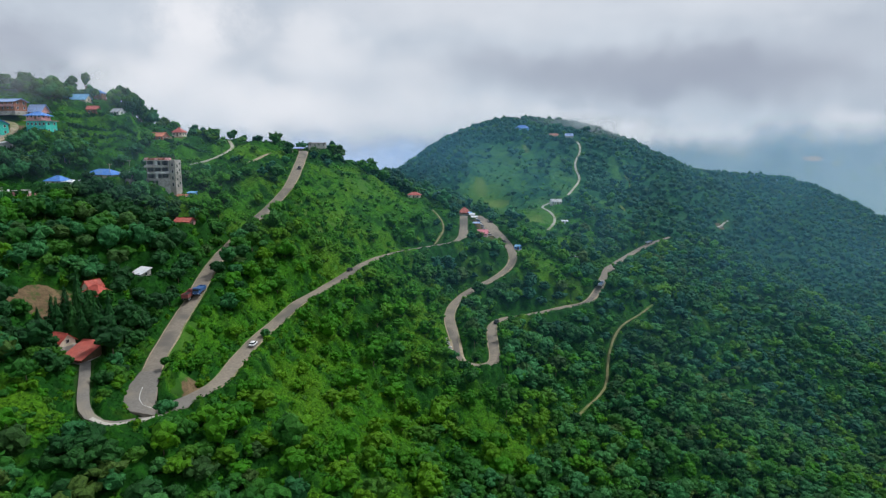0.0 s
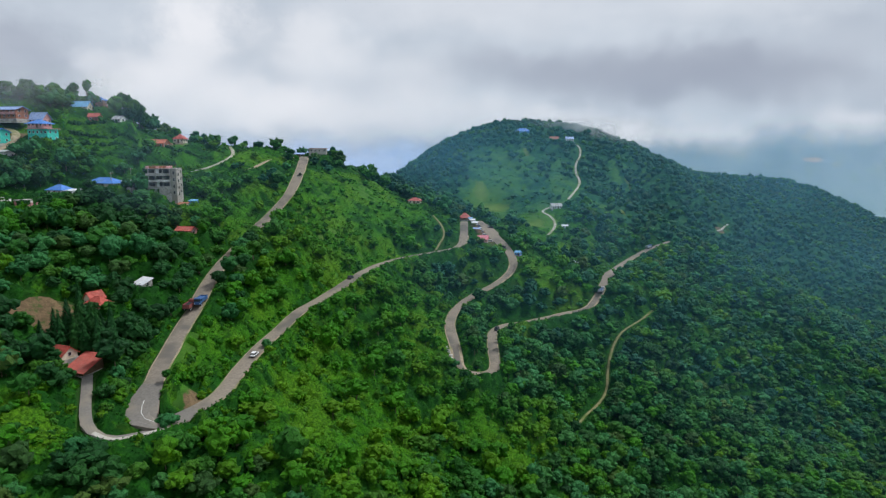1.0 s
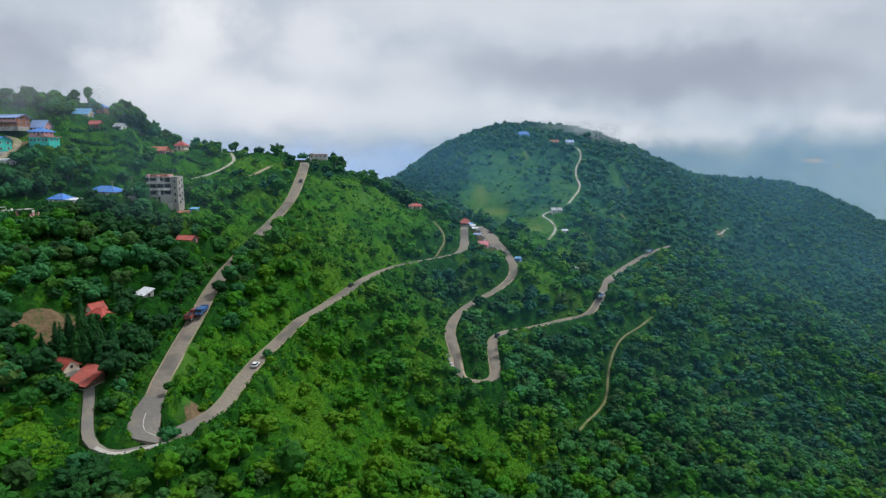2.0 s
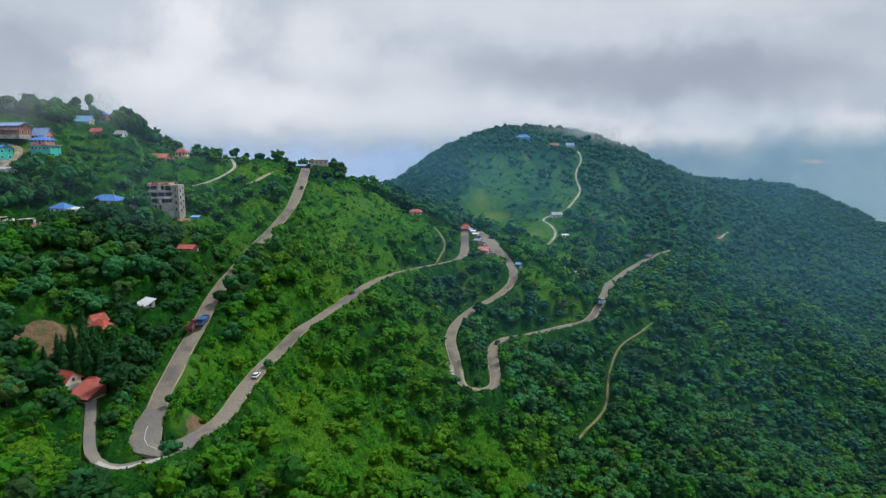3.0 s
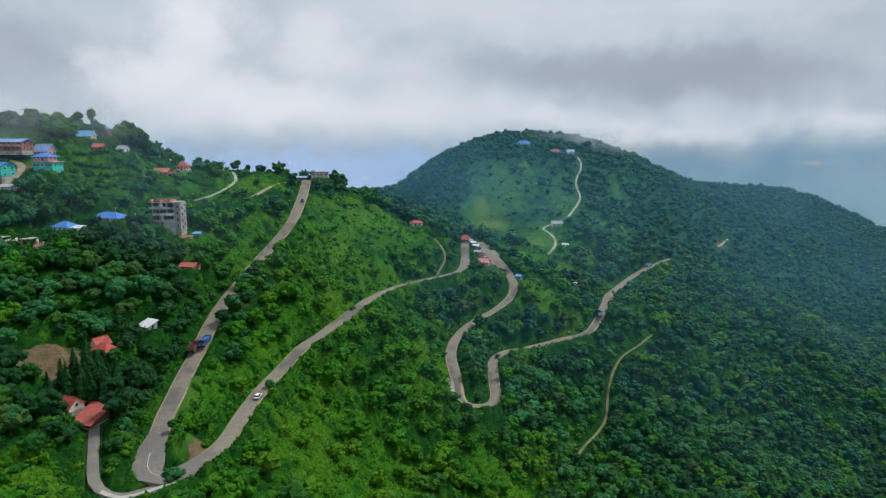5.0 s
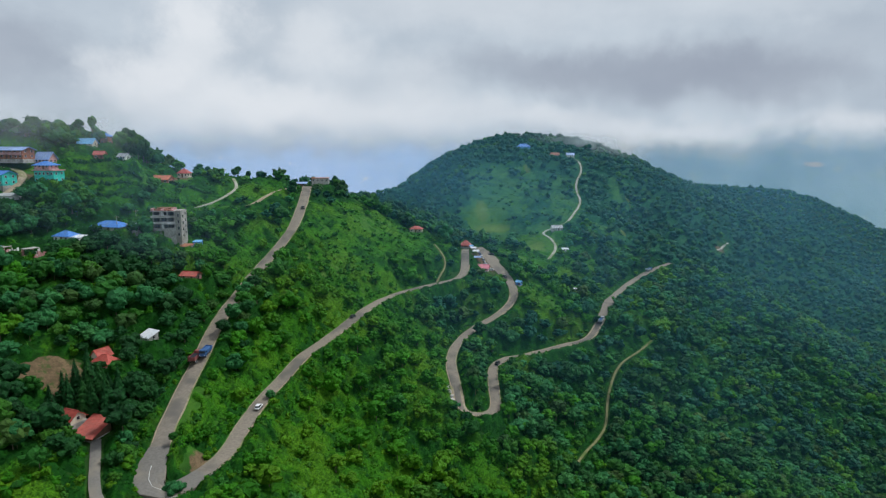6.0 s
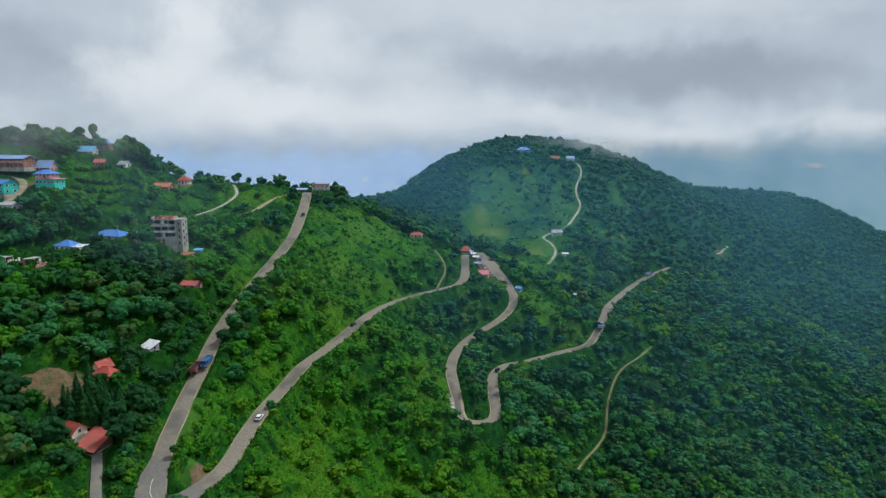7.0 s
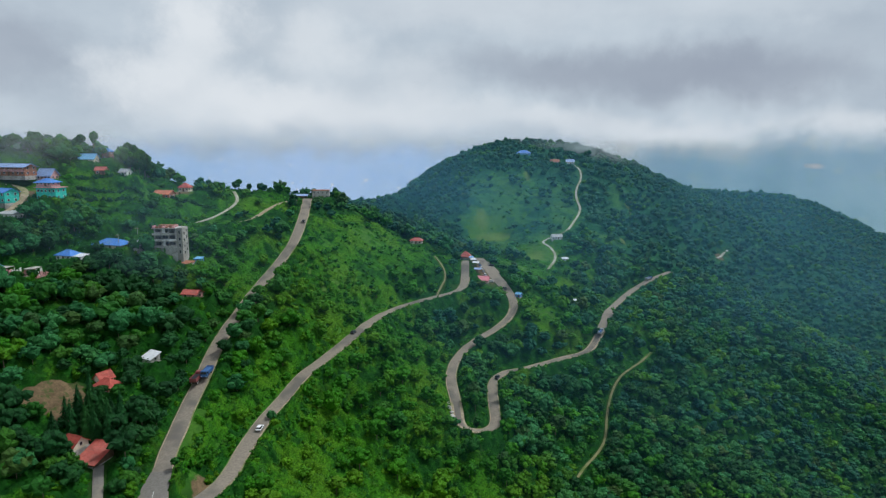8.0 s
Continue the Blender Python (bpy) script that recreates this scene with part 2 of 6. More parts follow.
# ---- the lie of the land ----
# Lines of the plan: x, y and height in metres, along roads, tracks, spurs and valleys.
HIGHWAY = [(-91, 419, -5), (-85, 378, -12), (-84, 352, -22), (-87, 330, -30), (-90, 305, -36), (-91, 290, -39), (-91, 274, -42), (-92, 255, -46), (-92, 239, -51), (-91, 227, -55), (-91, 214, -59), (-89, 199, -62), (-88, 189, -64), (-85, 175, -66), (-83, 163, -68), (-80, 159, -69), (-77, 159, -70), (-74, 163, -71), (-72, 170, -72), (-70, 178, -72), (-69, 186, -73), (-69, 202, -72), (-68, 219, -70), (-64, 237, -68), (-60, 256, -65), (-58, 262, -65), (-50, 283, -63), (-43, 305, -61), (-37, 325, -60), (-26, 347, -60), (-13, 368, -61), (3, 384, -61), (10, 391, -60.4), (13, 400, -58), (13.4, 408, -55.5)]
SHOP_LANE = [(14.5, 436, -49.8), (14, 426, -51), (13.4, 408, -55.5), (13, 400, -58)]
LOWER_ROAD = [(25, 460, -52.5), (29, 450, -54.5), (33.5, 436, -57.5), (38, 420, -61.5), (44, 404, -67), (45, 395, -72), (40, 383, -77), (29, 371, -81), (18, 359, -83), (10, 345, -85), (4, 325, -86), (3, 306, -87), (5, 292, -90), (6, 282, -92), (7, 273, -96), (14, 273, -99), (23, 280, -101), (25, 288, -100), (25, 310, -98), (26, 331, -97), (34, 344, -97), (44, 351, -98), (58, 360, -98), (73, 369, -97), (89, 378, -97), (98, 392, -93), (107, 411, -87), (119, 442, -87), (151, 510, -91), (178, 537, -85), (204, 561, -83)]
HOUSE_LANE = [(-101, 171, -61), (-97, 163, -63), (-93, 155, -64), (-89, 148, -66), (-85, 147, -68), (-82, 148, -69), (-78, 153, -70), (-73, 161, -72)]
FOREST_TRACK = [(134, 394, -102), (124, 383, -105), (114, 375, -107), (106, 367, -109), (99, 356, -114), (93, 342, -121), (89, 326, -129), (81, 313, -131), (71, 298, -130), (65, 286, -129)]
HILL_PATH = [(83, 500, -69), (95, 526, -64), (93, 545, -58), (86, 558, -56), (94, 565, -53), (111, 574, -49), (118, 587, -45), (140, 644, -36), (142, 684, -28), (147, 710, -19), (158, 735, -10), (164, 771, 0), (158, 792, 5)]
VILLAGE_TRACK = [(-131, 393, 1.5), (-125, 381, -1.4), (-122.8, 372, -3.4), (-124.5, 360, -6.4), (-128.5, 349, -9.2), (-135, 340, -11.2)]
VILLAGE_LANE = [(-203, 286, -1), (-200.6, 292.6, 1.9), (-200.4, 299.3, 5.0), (-202.5, 305.5, 8.2), (-208, 309.5, 10.5), (-216, 309, 11.5)]
HUT_PATH = [(-7, 423, -44), (-1, 411, -49), (1, 400, -54), (-3, 386, -58), (-5, 379, -60.5)]
VILLAGE_CREST = [(-330, 290, 10), (-260, 320, 19), (-205, 335, 22), (-175, 372, 12), (-150, 395, 2), (-131, 433, -6), (-95, 427, -7), (-70, 455, -19), (-50, 472, -28), (-35, 492, -37)]
VILLAGE_BACK = [(-260, 900, -260), (-180, 1000, -260), (-330, 620, -120), (-200, 1200, -300), (-330, 1100, -330), (-330, 480, -36), (-230, 500, -44), (-130, 560, -65), (-60, 600, -70), (-230, 700, -135), (-120, 760, -142)]
VILLAGE_SLOPE = [(-300, 200, -2), (-230, 230, -14), (-170, 250, -21), (-140, 215, -35), (-125, 190, -47), (-110, 160, -57), (-160, 150, -38), (-240, 120, -27), (-180, 310, 4), (-130, 290, -24), (-115, 320, -22), (-110, 250, -39), (-125, 235, -37), (-160, 280, -16), (-104, 303, -31), (-93, 344, -22), (-140, 340, -5)]
BETWEEN_ROADS = [(-66, 300, -48), (-51, 330, -49), (-60, 360, -31), (-30, 382, -43), (-75, 240, -60), (-80, 268, -49), (-82, 200, -66), (-20, 438, -37), (-45, 420, -26), (-70, 400, -14)]
NEAR_SLOPE = [(-101, 120, -66), (-63, 155, -76), (-47, 171, -82), (-32, 190, -92), (-44, 215, -87), (-34, 245, -88), (-18, 225, -104), (-30, 283, -75), (0, 217, -114), (-15, 260, -93), (-13, 303, -79), (5, 340, -84), (-10, 330, -77), (-20, 150, -99), (0, 100, -127), (-80, 90, -87), (-150, 70, -68), (-60, 40, -116)]
GULLY = [(18, 240, -116), (41, 255, -122), (55, 268, -126), (49, 299, -114), (57, 330, -113), (73, 355, -106), (30, 255, -115), (60, 380, -85), (60, 410, -72), (60, 120, -149), (0, 0, -141), (200, 180, -186)]
EAST_FOREST = [(84, 281, -143), (118, 298, -149), (162, 326, -154), (95, 330, -129), (137, 353, -130), (181, 374, -140), (221, 382, -161), (260, 375, -184), (151, 392, -110), (165, 420, -103), (207, 436, -123), (261, 456, -133), (296, 429, -171), (356, 536, -157), (236, 501, -105), (414, 593, -158), (300, 560, -121), (230, 560, -90)]
HILL_FACE = [(103, 444, -83), (60, 460, -66), (127, 529, -71), (59, 567, -62), (31, 609, -46), (60, 520, -64), (198, 620, -68), (-14, 659, -43), (190, 675, -47), (84, 697, -19), (42, 729, -9), (175, 746, -8), (351, 625, -133), (285, 652, -79), (437, 669, -139), (-60, 540, -51), (20, 540, -66), (405, 800, -77), (500, 900, -126), (300, 850, -30), (230, 850, 0), (0, 840, -8), (250, 720, -34)]
HILL_CREST = [(-120, 800, -59), (-102, 830, -53), (-84, 860, -47), (-70, 882, -52), (-40, 925, -28), (-3, 950, -11), (54, 950, 13), (100, 948, 23), (145, 945, 23), (187, 945, 19), (230, 950, 9), (275, 960, -4), (327, 973, -27), (399, 1009, -47), (485, 1060, -55), (567, 1110, -62), (673, 1189, -90), (740, 1190, -116), (805, 1180, -143)]
HILL_BACK = [(-91, 1100, -141), (-4, 1170, -143), (123, 1168, -101), (230, 1165, -107), (338, 1180, -133), (486, 1230, -134), (680, 1330, -157), (877, 1410, -275)]
VALLEY = [(350, 250, -216), (500, 400, -215), (700, 700, -210), (900, 1000, -226), (500, 100, -247), (200, -50, -190), (-200, -60, -89), (-320, 60, -23), (600, 560, -196), (400, 400, -211), (300, 330, -203)]
TERRACE_LANE = [(-181, 251, -19), (-176, 258, -18), (-170, 268, -17), (-160, 282, -15), (-150, 297, -14), (-139, 315, -13), (-132, 326, -13), (-122, 340, -13), (-113, 351, -12), (-109, 359, -11), (-105, 375, -7), (-101, 391, -5), (-97, 410, -5)]
PARAPET = [(-86.5, 146.4, -67.2), (-84.2, 146.0, -68.0), (-81.9, 146.4, -69.0), (-77.4, 151.4, -70.2), (-73.5, 158.0, -71.2), (-71.4, 162.5, -71.6)]


def smooth_line(line, step=3.0):
    """Points every few metres along a line, rounded at its corners."""
    p = np.array(line, float)
    for _ in range(2):
        q = [p[:1]]
        for a, b in zip(p[:-1], p[1:]):
            q.append(np.stack([a * 0.75 + b * 0.25, a * 0.25 + b * 0.75]))
        p = np.concatenate(q + [p[-1:]])
    d = np.concatenate([[0], np.cumsum(np.hypot(*np.diff(p[:, :2], axis=0).T))])
    s = np.linspace(0, d[-1], max(2, int(d[-1] / step) + 1))
    return np.stack([np.interp(s, d, p[:, i]) for i in range(3)], 1)


# road: line, half width
ROADS = {"hut_path": (smooth_line(HUT_PATH), 0.5), "forest_track": (smooth_line(FOREST_TRACK), 0.65), "hill_path": (smooth_line(HILL_PATH), 1.05), "village_track": (smooth_line(VILLAGE_TRACK), 0.9),
         "village_lane": (smooth_line(VILLAGE_LANE), 1.7), "terrace_lane": (smooth_line(TERRACE_LANE), 1.3), "house_lane": (smooth_line(HOUSE_LANE), 1.4), "shop_lane": (smooth_line(SHOP_LANE), 2.6),
         "lower_road": (smooth_line(LOWER_ROAD), 2.3), "highway": (smooth_line(HIGHWAY), 2.5), "parapet": (smooth_line(PARAPET, 1.5), 0.75)}
CONTROL = np.array([q for line in (HIGHWAY, SHOP_LANE, LOWER_ROAD, HOUSE_LANE, FOREST_TRACK, HILL_PATH, VILLAGE_TRACK, VILLAGE_LANE, HUT_PATH, TERRACE_LANE, VILLAGE_CREST, VILLAGE_BACK, VILLAGE_SLOPE,
                                BETWEEN_ROADS, NEAR_SLOPE, GULLY, EAST_FOREST, HILL_FACE, HILL_CREST, HILL_BACK, VALLEY) for q in line], float)


def bend(a, b):
    d2 = ((a[:, None, :2] - b[None, :, :2]) ** 2).sum(-1)
    return 2025.0 * np.exp(-d2 / 51200.0) + 196.0 * np.exp(-d2 / 6050.0)


def plane(p):
    return np.stack([np.ones(len(p)), p[:, 0] / 300, p[:, 1] / 300], 1)


n = len(CONTROL)
system = np.zeros((n + 3, n + 3))
system[:n, :n] = bend(CONTROL, CONTROL) + np.eye(n) * 2.0
system[:n, n:], system[n:, :n] = plane(CONTROL), plane(CONTROL).T
WEIGHT = np.linalg.solve(system, np.concatenate([CONTROL[:, 2], np.zeros(3)]))


def near_line(p, line):
    """Distance in plan from points p to a line, and the line's height there."""
    best, high = np.full(len(p), 1e9), np.zeros(len(p))
    keep = np.where(((p > line[:, :2].min(0) - 40) & (p < line[:, :2].max(0) + 40)).all(1))[0]
    if len(keep) == 0:
        return best, high
    q = p[keep]
    bd, bh = np.full(len(q), 1e9), np.zeros(len(q))
    for a, b in zip(line[:-1], line[1:]):
        ab = b[:2] - a[:2]
        k = np.clip(((q - a[:2]) @ ab) / max(ab @ ab, 1e-6), 0, 1)
        d = np.hypot(*(q - a[:2] - k[:, None] * ab).T)
        m = d < bd
        bd[m], bh[m] = d[m], (a[2] + k * (b[2] - a[2]))[m]
    best[keep], high[keep] = bd, bh
    return best, high


def waves(x, y, s, seed):
    """Cheap rolling unevenness."""
    r = np.random.RandomState(seed)
    z = np.zeros_like(x)
    for _ in range(7):
        a, k, ph = r.uniform(0, 6.283), r.uniform(0.6, 1.7) / s * 6.283, r.uniform(0, 6.283)
        z += np.sin((x * np.cos(a) + y * np.sin(a)) * k + ph)
    return z / 3.0


PADS = []   # level ground: x, y, radius, height


def height(p, cut=True):
    p = np.asarray(p, float)
    z = np.empty(len(p))
    for i in range(0, len(p), 20000):
        q = p[i:i + 20000]
        z[i:i + 20000] = bend(q, CONTROL) @ WEIGHT[:n] + plane(q) @ WEIGHT[n:]
    far = np.clip((np.maximum.reduce([np.abs(p[:, 0] - 250) - 620, p[:, 1] - 1330, -110 - p[:, 1]])) / 500, 0, 1)
    far = far * far * (3 - 2 * far)
    z = z * (1 - far) + (-620 + 60 * waves(p[:, 0], p[:, 1], 900, 3)) * far
    z += 1.3 * waves(p[:, 0], p[:, 1], 45, 5) * (1 - far) + 0.5 * waves(p[:, 0], p[:, 1], 16, 6) * (1 - far)
    if cut:
        for x, y, r, h in PADS:
            k = np.clip((np.hypot(p[:, 0] - x, p[:, 1] - y) - r) / 7.0, 0, 1)
            k = k * k * (3 - 2 * k)
            z = z * k + h * (1 - k)
        for line, half in ROADS.values():
            d, h = near_line(p, line)
            k = np.clip((d - half - 2.5) / 7.0, 0, 1)
            k = k * k * (3 - 2 * k)
            z = z * k + (h - 0.35) * (1 - k)
    return z


def ground_at(x, y):
    return float(height(np.array([[x, y]]))[0])

# ---- sites of houses and yards: x, y, level-ground radius, height ----
SITES = {
    "long_house": (-215, 316, 11, 15.2), "turquoise_house": (-189.6, 304.5, 6, 4.4), "pale_house": (-199.6, 319, 5, 12.8), "left_house": (-207, 297, 5, 3.5),
    "white_house": (-198, 286, 5, -3.0), "hilltop_house": (-192, 344, 4, 21.0), "tank_house": (-187, 354, 4, 22.0), "brown_cottage": (-181, 335, 4, 14.6), "tent_house": (-170, 338, 5, 14.0),
    "red_cottage": (-150, 366, 6, 3.6), "orange_cottage": (-155, 349, 4, 1.0), "ruin": (-131, 296, 8, -20.0), "blue_shed": (-151.5, 284.5, 6, -16.3), "blue_store": (-161, 266, 5, -18.0), "left_shed": (-184, 251, 4, -21.0),
    "rusty_shack": (-121, 292, 3, -26.5), "blue_tank_shack": (-118, 298, 3, -25.5), "pink_shack": (-110, 268, 6, -35.0), "white_roof_shed": (-108, 222, 5, -47.5), "red_villa": (-112.5, 200, 5, -49.5),
    "gate_house": (-110.5, 176, 5, -56.6), "barn": (-103, 173.5, 6, -60.0), "crest_house": (-83, 424, 7, -5.5), "crest_stall": (-98, 424, 5, -6.0), "crest_white": (-118, 428, 5, -5.0),
    "hut": (-19.5, 431, 5, -37.2), "shop": (15, 444, 6, -49.4), "pink_stall": (26, 417, 3.5, -61.0), "booth": (18.6, 409.5, 2.5, -61.0), "tarp_stall": (48.6, 405, 3, -68.0), "hill_white_house": (100, 560, 7, -53.5), "hill_shed": (101, 522, 4, -66.0),
    "hill_blue_house": (99, 803, 11, 15.0), "hill_brown_house": (134, 778, 8, 5.5), "hill_far_house": (153, 780, 8, 5.5), "slope_shed": (95, 436, 3, -80.6), "rubble_yard": (-167, 248, 7, -21.8),
}
PADS += list(SITES.values())
KEEP_OUT = [(x, y, r * 0.95) for x, y, r, h in SITES.values()] + [(-122, 191, 7), (-126.5, 185, 4), (-80, 163, 5), (27, 412, 8), (34, 420, 7), (30, 440, 10), (22, 436, 9), (24, 426, 8), (282, 634, 5), (9, 396, 5), (119, 440, 5), (112, 424, 4), (290, 650, 7), (300, 664, 5), (-99, 250, 1)]

# open ground: meadows and clearings (x, y, rx, ry, how open 0 to 1)
OPEN = [(-176, 313, 44, 18, 1.0), (100, 468, 40, 38, 0.75), (112, 520, 36, 36, 0.7), (150, 570, 28, 44, 0.5), (140, 470, 26, 26, 0.45), (-62, 345, 42, 75, 0.9), (-102, 330, 16, 46, 0.7), (-112, 385, 22, 36, 0.85), (-30, 410, 40, 36, 0.8), (-215, 330, 30, 12, 0.9), (-140, 395, 22, 22, 0.9), (-101, 142, 15, 18, 0.85), (-176, 324, 44, 27, 1.0), (-152, 348, 40, 30, 1.0), (-150, 425, 60, 42, 1.0), (-165, 385, 22, 22, 0.9), (-95, 455, 40, 30, 0.8), (-180, 318, 34, 18, 1.0), (-150, 346, 30, 20, 1.0), (-195, 290, 14, 8, 0.6), (-125, 372, 12, 24, 0.7), (85, 545, 42, 60, 1.0), (40, 600, 40, 44, 1.0), (115, 610, 34, 55, 0.85),
        (70, 480, 30, 45, 0.85), (62, 400, 16, 22, 0.9), (-72, 345, 14, 40, 0.6), (-40, 350, 26, 40, 0.6), (-82, 203, 8, 36, 1.0), (-5, 425, 22, 22, 0.7), (-55, 400, 28, 40, 0.75), (190, 690, 14, 60, 0.7),
        (55, 630, 55, 75, 1.0), (45, 710, 50, 60, 0.8), (95, 700, 45, 70, 0.75), (130, 690, 22, 60, 0.55), (120, 460, 25, 20, 0.3), (128, 400, 10, 20, 0.6), (46, 490, 24, 40, 0.95), (-32, 392, 26, 30, 0.8), (62, 462, 20, 24, 0.8), (95, 500, 18, 20, 0.7), (50, 570, 26, 26, 0.9), (30, 700, 20, 60, 0.5)]
# bright young growth (x, y, rx, ry)
YOUNG = [(-35, 205, 45, 75), (-50, 320, 45, 80), (-102, 138, 17, 20), (-80, 200, 8, 36), (-35, 395, 34, 40), (60, 395, 20, 26), (-10, 290, 25, 60), (62, 400, 22, 25), (-105, 300, 25, 30), (20, 240, 25, 25), (-70, 240, 14, 60)]

# dark tall wood
DARKWOOD = [(-107, 188, 25, 32), (-100, 225, 11, 42), (-101, 160, 10, 16), (-128, 262, 24, 24), (-60, 465, 25, 20)]


def patches(p, rows):
    """How far inside any of the oval patches each point lies: 1 at a middle, 0 outside."""
    best = np.zeros(len(p))
    for x, y, rx, ry, *k in rows:
        d = np.hypot((p[:, 0] - x) / rx, (p[:, 1] - y) / ry)
        best = np.maximum(best, np.clip(1.6 * (1 - d), 0, 1) * (k[0] if k else 1))
    return best


def forest_chance(p):
    free = np.clip(1.0 - patches(p, OPEN) * 1.15, 0.0, 1) * (1 - 0.74 * patches(p, YOUNG))
    return np.maximum(free, 0.95 * patches(p, DARKWOOD)) * (1 - 0.93 * np.clip(2 * patches(p, LAWN), 0, 1))

# ---- building blocks ----
def mesh_of(name, verts, faces, materials, index=None, smooth=False):
    """A mesh from arrays; faces all have the same number of corners."""
    me = bpy.data.meshes.new(name)
    verts, faces = np.asarray(verts, np.float32), np.asarray(faces, np.int32)
    me.vertices.add(len(verts))
    me.vertices.foreach_set("co", verts.ravel())
    me.loops.add(faces.size)
    me.loops.foreach_set("vertex_index", faces.ravel())
    me.polygons.add(len(faces))
    me.polygons.foreach_set("loop_start", np.arange(0, faces.size, faces.shape[1], dtype=np.int32))
    for m in materials:
        me.materials.append(m)
    if index is not None:
        me.polygons.foreach_set("material_index", np.asarray(index, np.int32))
    me.polygons.foreach_set("use_smooth", np.full(len(faces), smooth))
    me.update(calc_edges=True)
    return me


def part(name, bm, material, parent, label="", smooth=False):
    """Links a bmesh as one mesh object under a thing or a part."""
    me = bpy.data.meshes.new(name)
    bm.to_mesh(me)
    bm.free()
    me.materials.append(material)
    if smooth:
        for f in me.polygons:
            f.use_smooth = True
    ob = new(name, me)
    ob.parent = parent
    return tagged(ob, label)


# ---- ground ----
def graded(lo, hi, step, far):
    inner = np.arange(lo, hi + 0.1, step)
    grow = np.cumsum(step * 1.22 ** np.arange(1, 40))
    a, b = lo - grow, hi + grow
    return np.concatenate([a[a > -far][::-1], inner, b[b < far]])


gx, gy = graded(-330, 560, 4.0, 4400), graded(60, 1060, 4.0, 4400)
xx, yy = np.meshgrid(gx, gy)
flat = np.stack([xx.ravel(), yy.ravel()], 1)
zz = height(flat)
w = len(gx)
i0 = (np.arange(len(gy) - 1)[:, None] * w + np.arange(w - 1)[None]).ravel()
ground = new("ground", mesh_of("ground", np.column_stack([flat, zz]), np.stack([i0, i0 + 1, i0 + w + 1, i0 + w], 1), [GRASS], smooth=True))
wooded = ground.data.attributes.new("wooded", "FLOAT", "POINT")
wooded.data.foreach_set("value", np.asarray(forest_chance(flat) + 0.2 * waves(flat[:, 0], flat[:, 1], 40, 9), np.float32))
tagged(ground, "steep green hillsides of rough grass falling to a valley", "ground", kind="structure")


def ribbon(name, line, half, material, label, lift=0.0, category="road", bank=0.0):
    """A road: a cambered slab with thickness along a line."""
    d = np.gradient(line[:, :2], axis=0)
    d /= np.hypot(*d.T)[:, None]
    side = np.stack([d[:, 1], -d[:, 0]], 1)
    rows = []
    for o, h in ((-1.0, -0.9), (-1.0, 0.0), (-0.5, 0.07), (0.0, 0.1), (0.5, 0.07), (1.0, 0.0), (1.0, -0.9)):
        wob = half * (1 + 0.05 * waves(line[:, 0] + 9 * o, line[:, 1], 23, 2) * (abs(o) == 1)) * np.ones(len(line))
        rows.append(np.column_stack([line[:, :2] + side * (o * wob)[:, None], line[:, 2] + h + lift]))
    v = np.concatenate(rows)
    m = len(line)
    f = [(r * m + i, r * m + i + 1, (r + 1) * m + i + 1, (r + 1) * m + i) for r in range(len(rows) - 1) for i in range(m - 1)]
    return tagged(new(name, mesh_of(name, v, f, [material], smooth=False)), label, category, kind="structure")


for name in ("highway", "lower_road"):
    line, half = ROADS[name]
    ribbon("shoulder", line, half + 0.45, DIRT, "brown earth shoulder along the road", -0.12, "shoulder")
line, half = ROADS["highway"]
swell = np.clip(1.3 - np.hypot(line[:, 0] + 80, line[:, 1] - 163) / 14, 0, 1)
ribbon("road", line, half + 1.7 * swell, ASPHALT, "worn pale grey two-lane mountain road with a hairpin bend")
line, half = ROADS["lower_road"]
wide = 2.4 * np.clip((line[:, 1] - 398) / 26, 0, 1) * (line[:, 0] < 60) * np.clip((464 - line[:, 1]) / 8, 0.35, 1)
ribbon("road", line, np.where((line[:, 0] > 32) & (line[:, 0] < 102) & (line[:, 1] > 338) & (line[:, 1] < 396), 1.7, np.where((line[:, 1] < 286) & (line[:, 0] < 20), 1.4, half + wide + 1.9 * np.exp(-((line[:, 1] - 436) / 16) ** 2) * (line[:, 0] > 95))), ASPHALT, "winding worn grey road with hairpin bends through forest")
ribbon("road", *ROADS["shop_lane"], ASPHALT, "short pale lane up to the roadside shops", 0.03)
ribbon("road", *ROADS["house_lane"], TAR, "narrow worn lane to the red-roofed house", 0.05)
ribbon("track", *ROADS["forest_track"], GRASSY_TRACK, "narrow dirt track through dense forest", category="track")
ribbon("track", *ROADS["hill_path"], PALE_TRACK, "pale winding dirt path up the grassy hill", category="track")
ribbon("track", *ROADS["village_track"], PALE_TRACK, "dirt track through the village meadow", category="track")
ribbon("track", *ROADS["village_lane"], DIRT, "pale dirt lane between village houses", category="track")
ribbon("track", *ROADS["hut_path"], GRASSY_TRACK, "thin footpath down from the red-roofed hut", category="track")
ribbon("track", *ROADS["terrace_lane"], DIRT, "pale lane along the hillside below the village", category="track")

for line in ([(277, 636), (284, 641), (290, 650), (301, 666)], [(340, 742), (350, 758), (356, 772)]):
    q = smooth_line([(x, y, ground_at(x, y) + 0.5) for x, y in line])
    ribbon("track", q, 1.6, PALE_TRACK, "short pale stretch of track showing through the hill forest", 0.1, category="track")

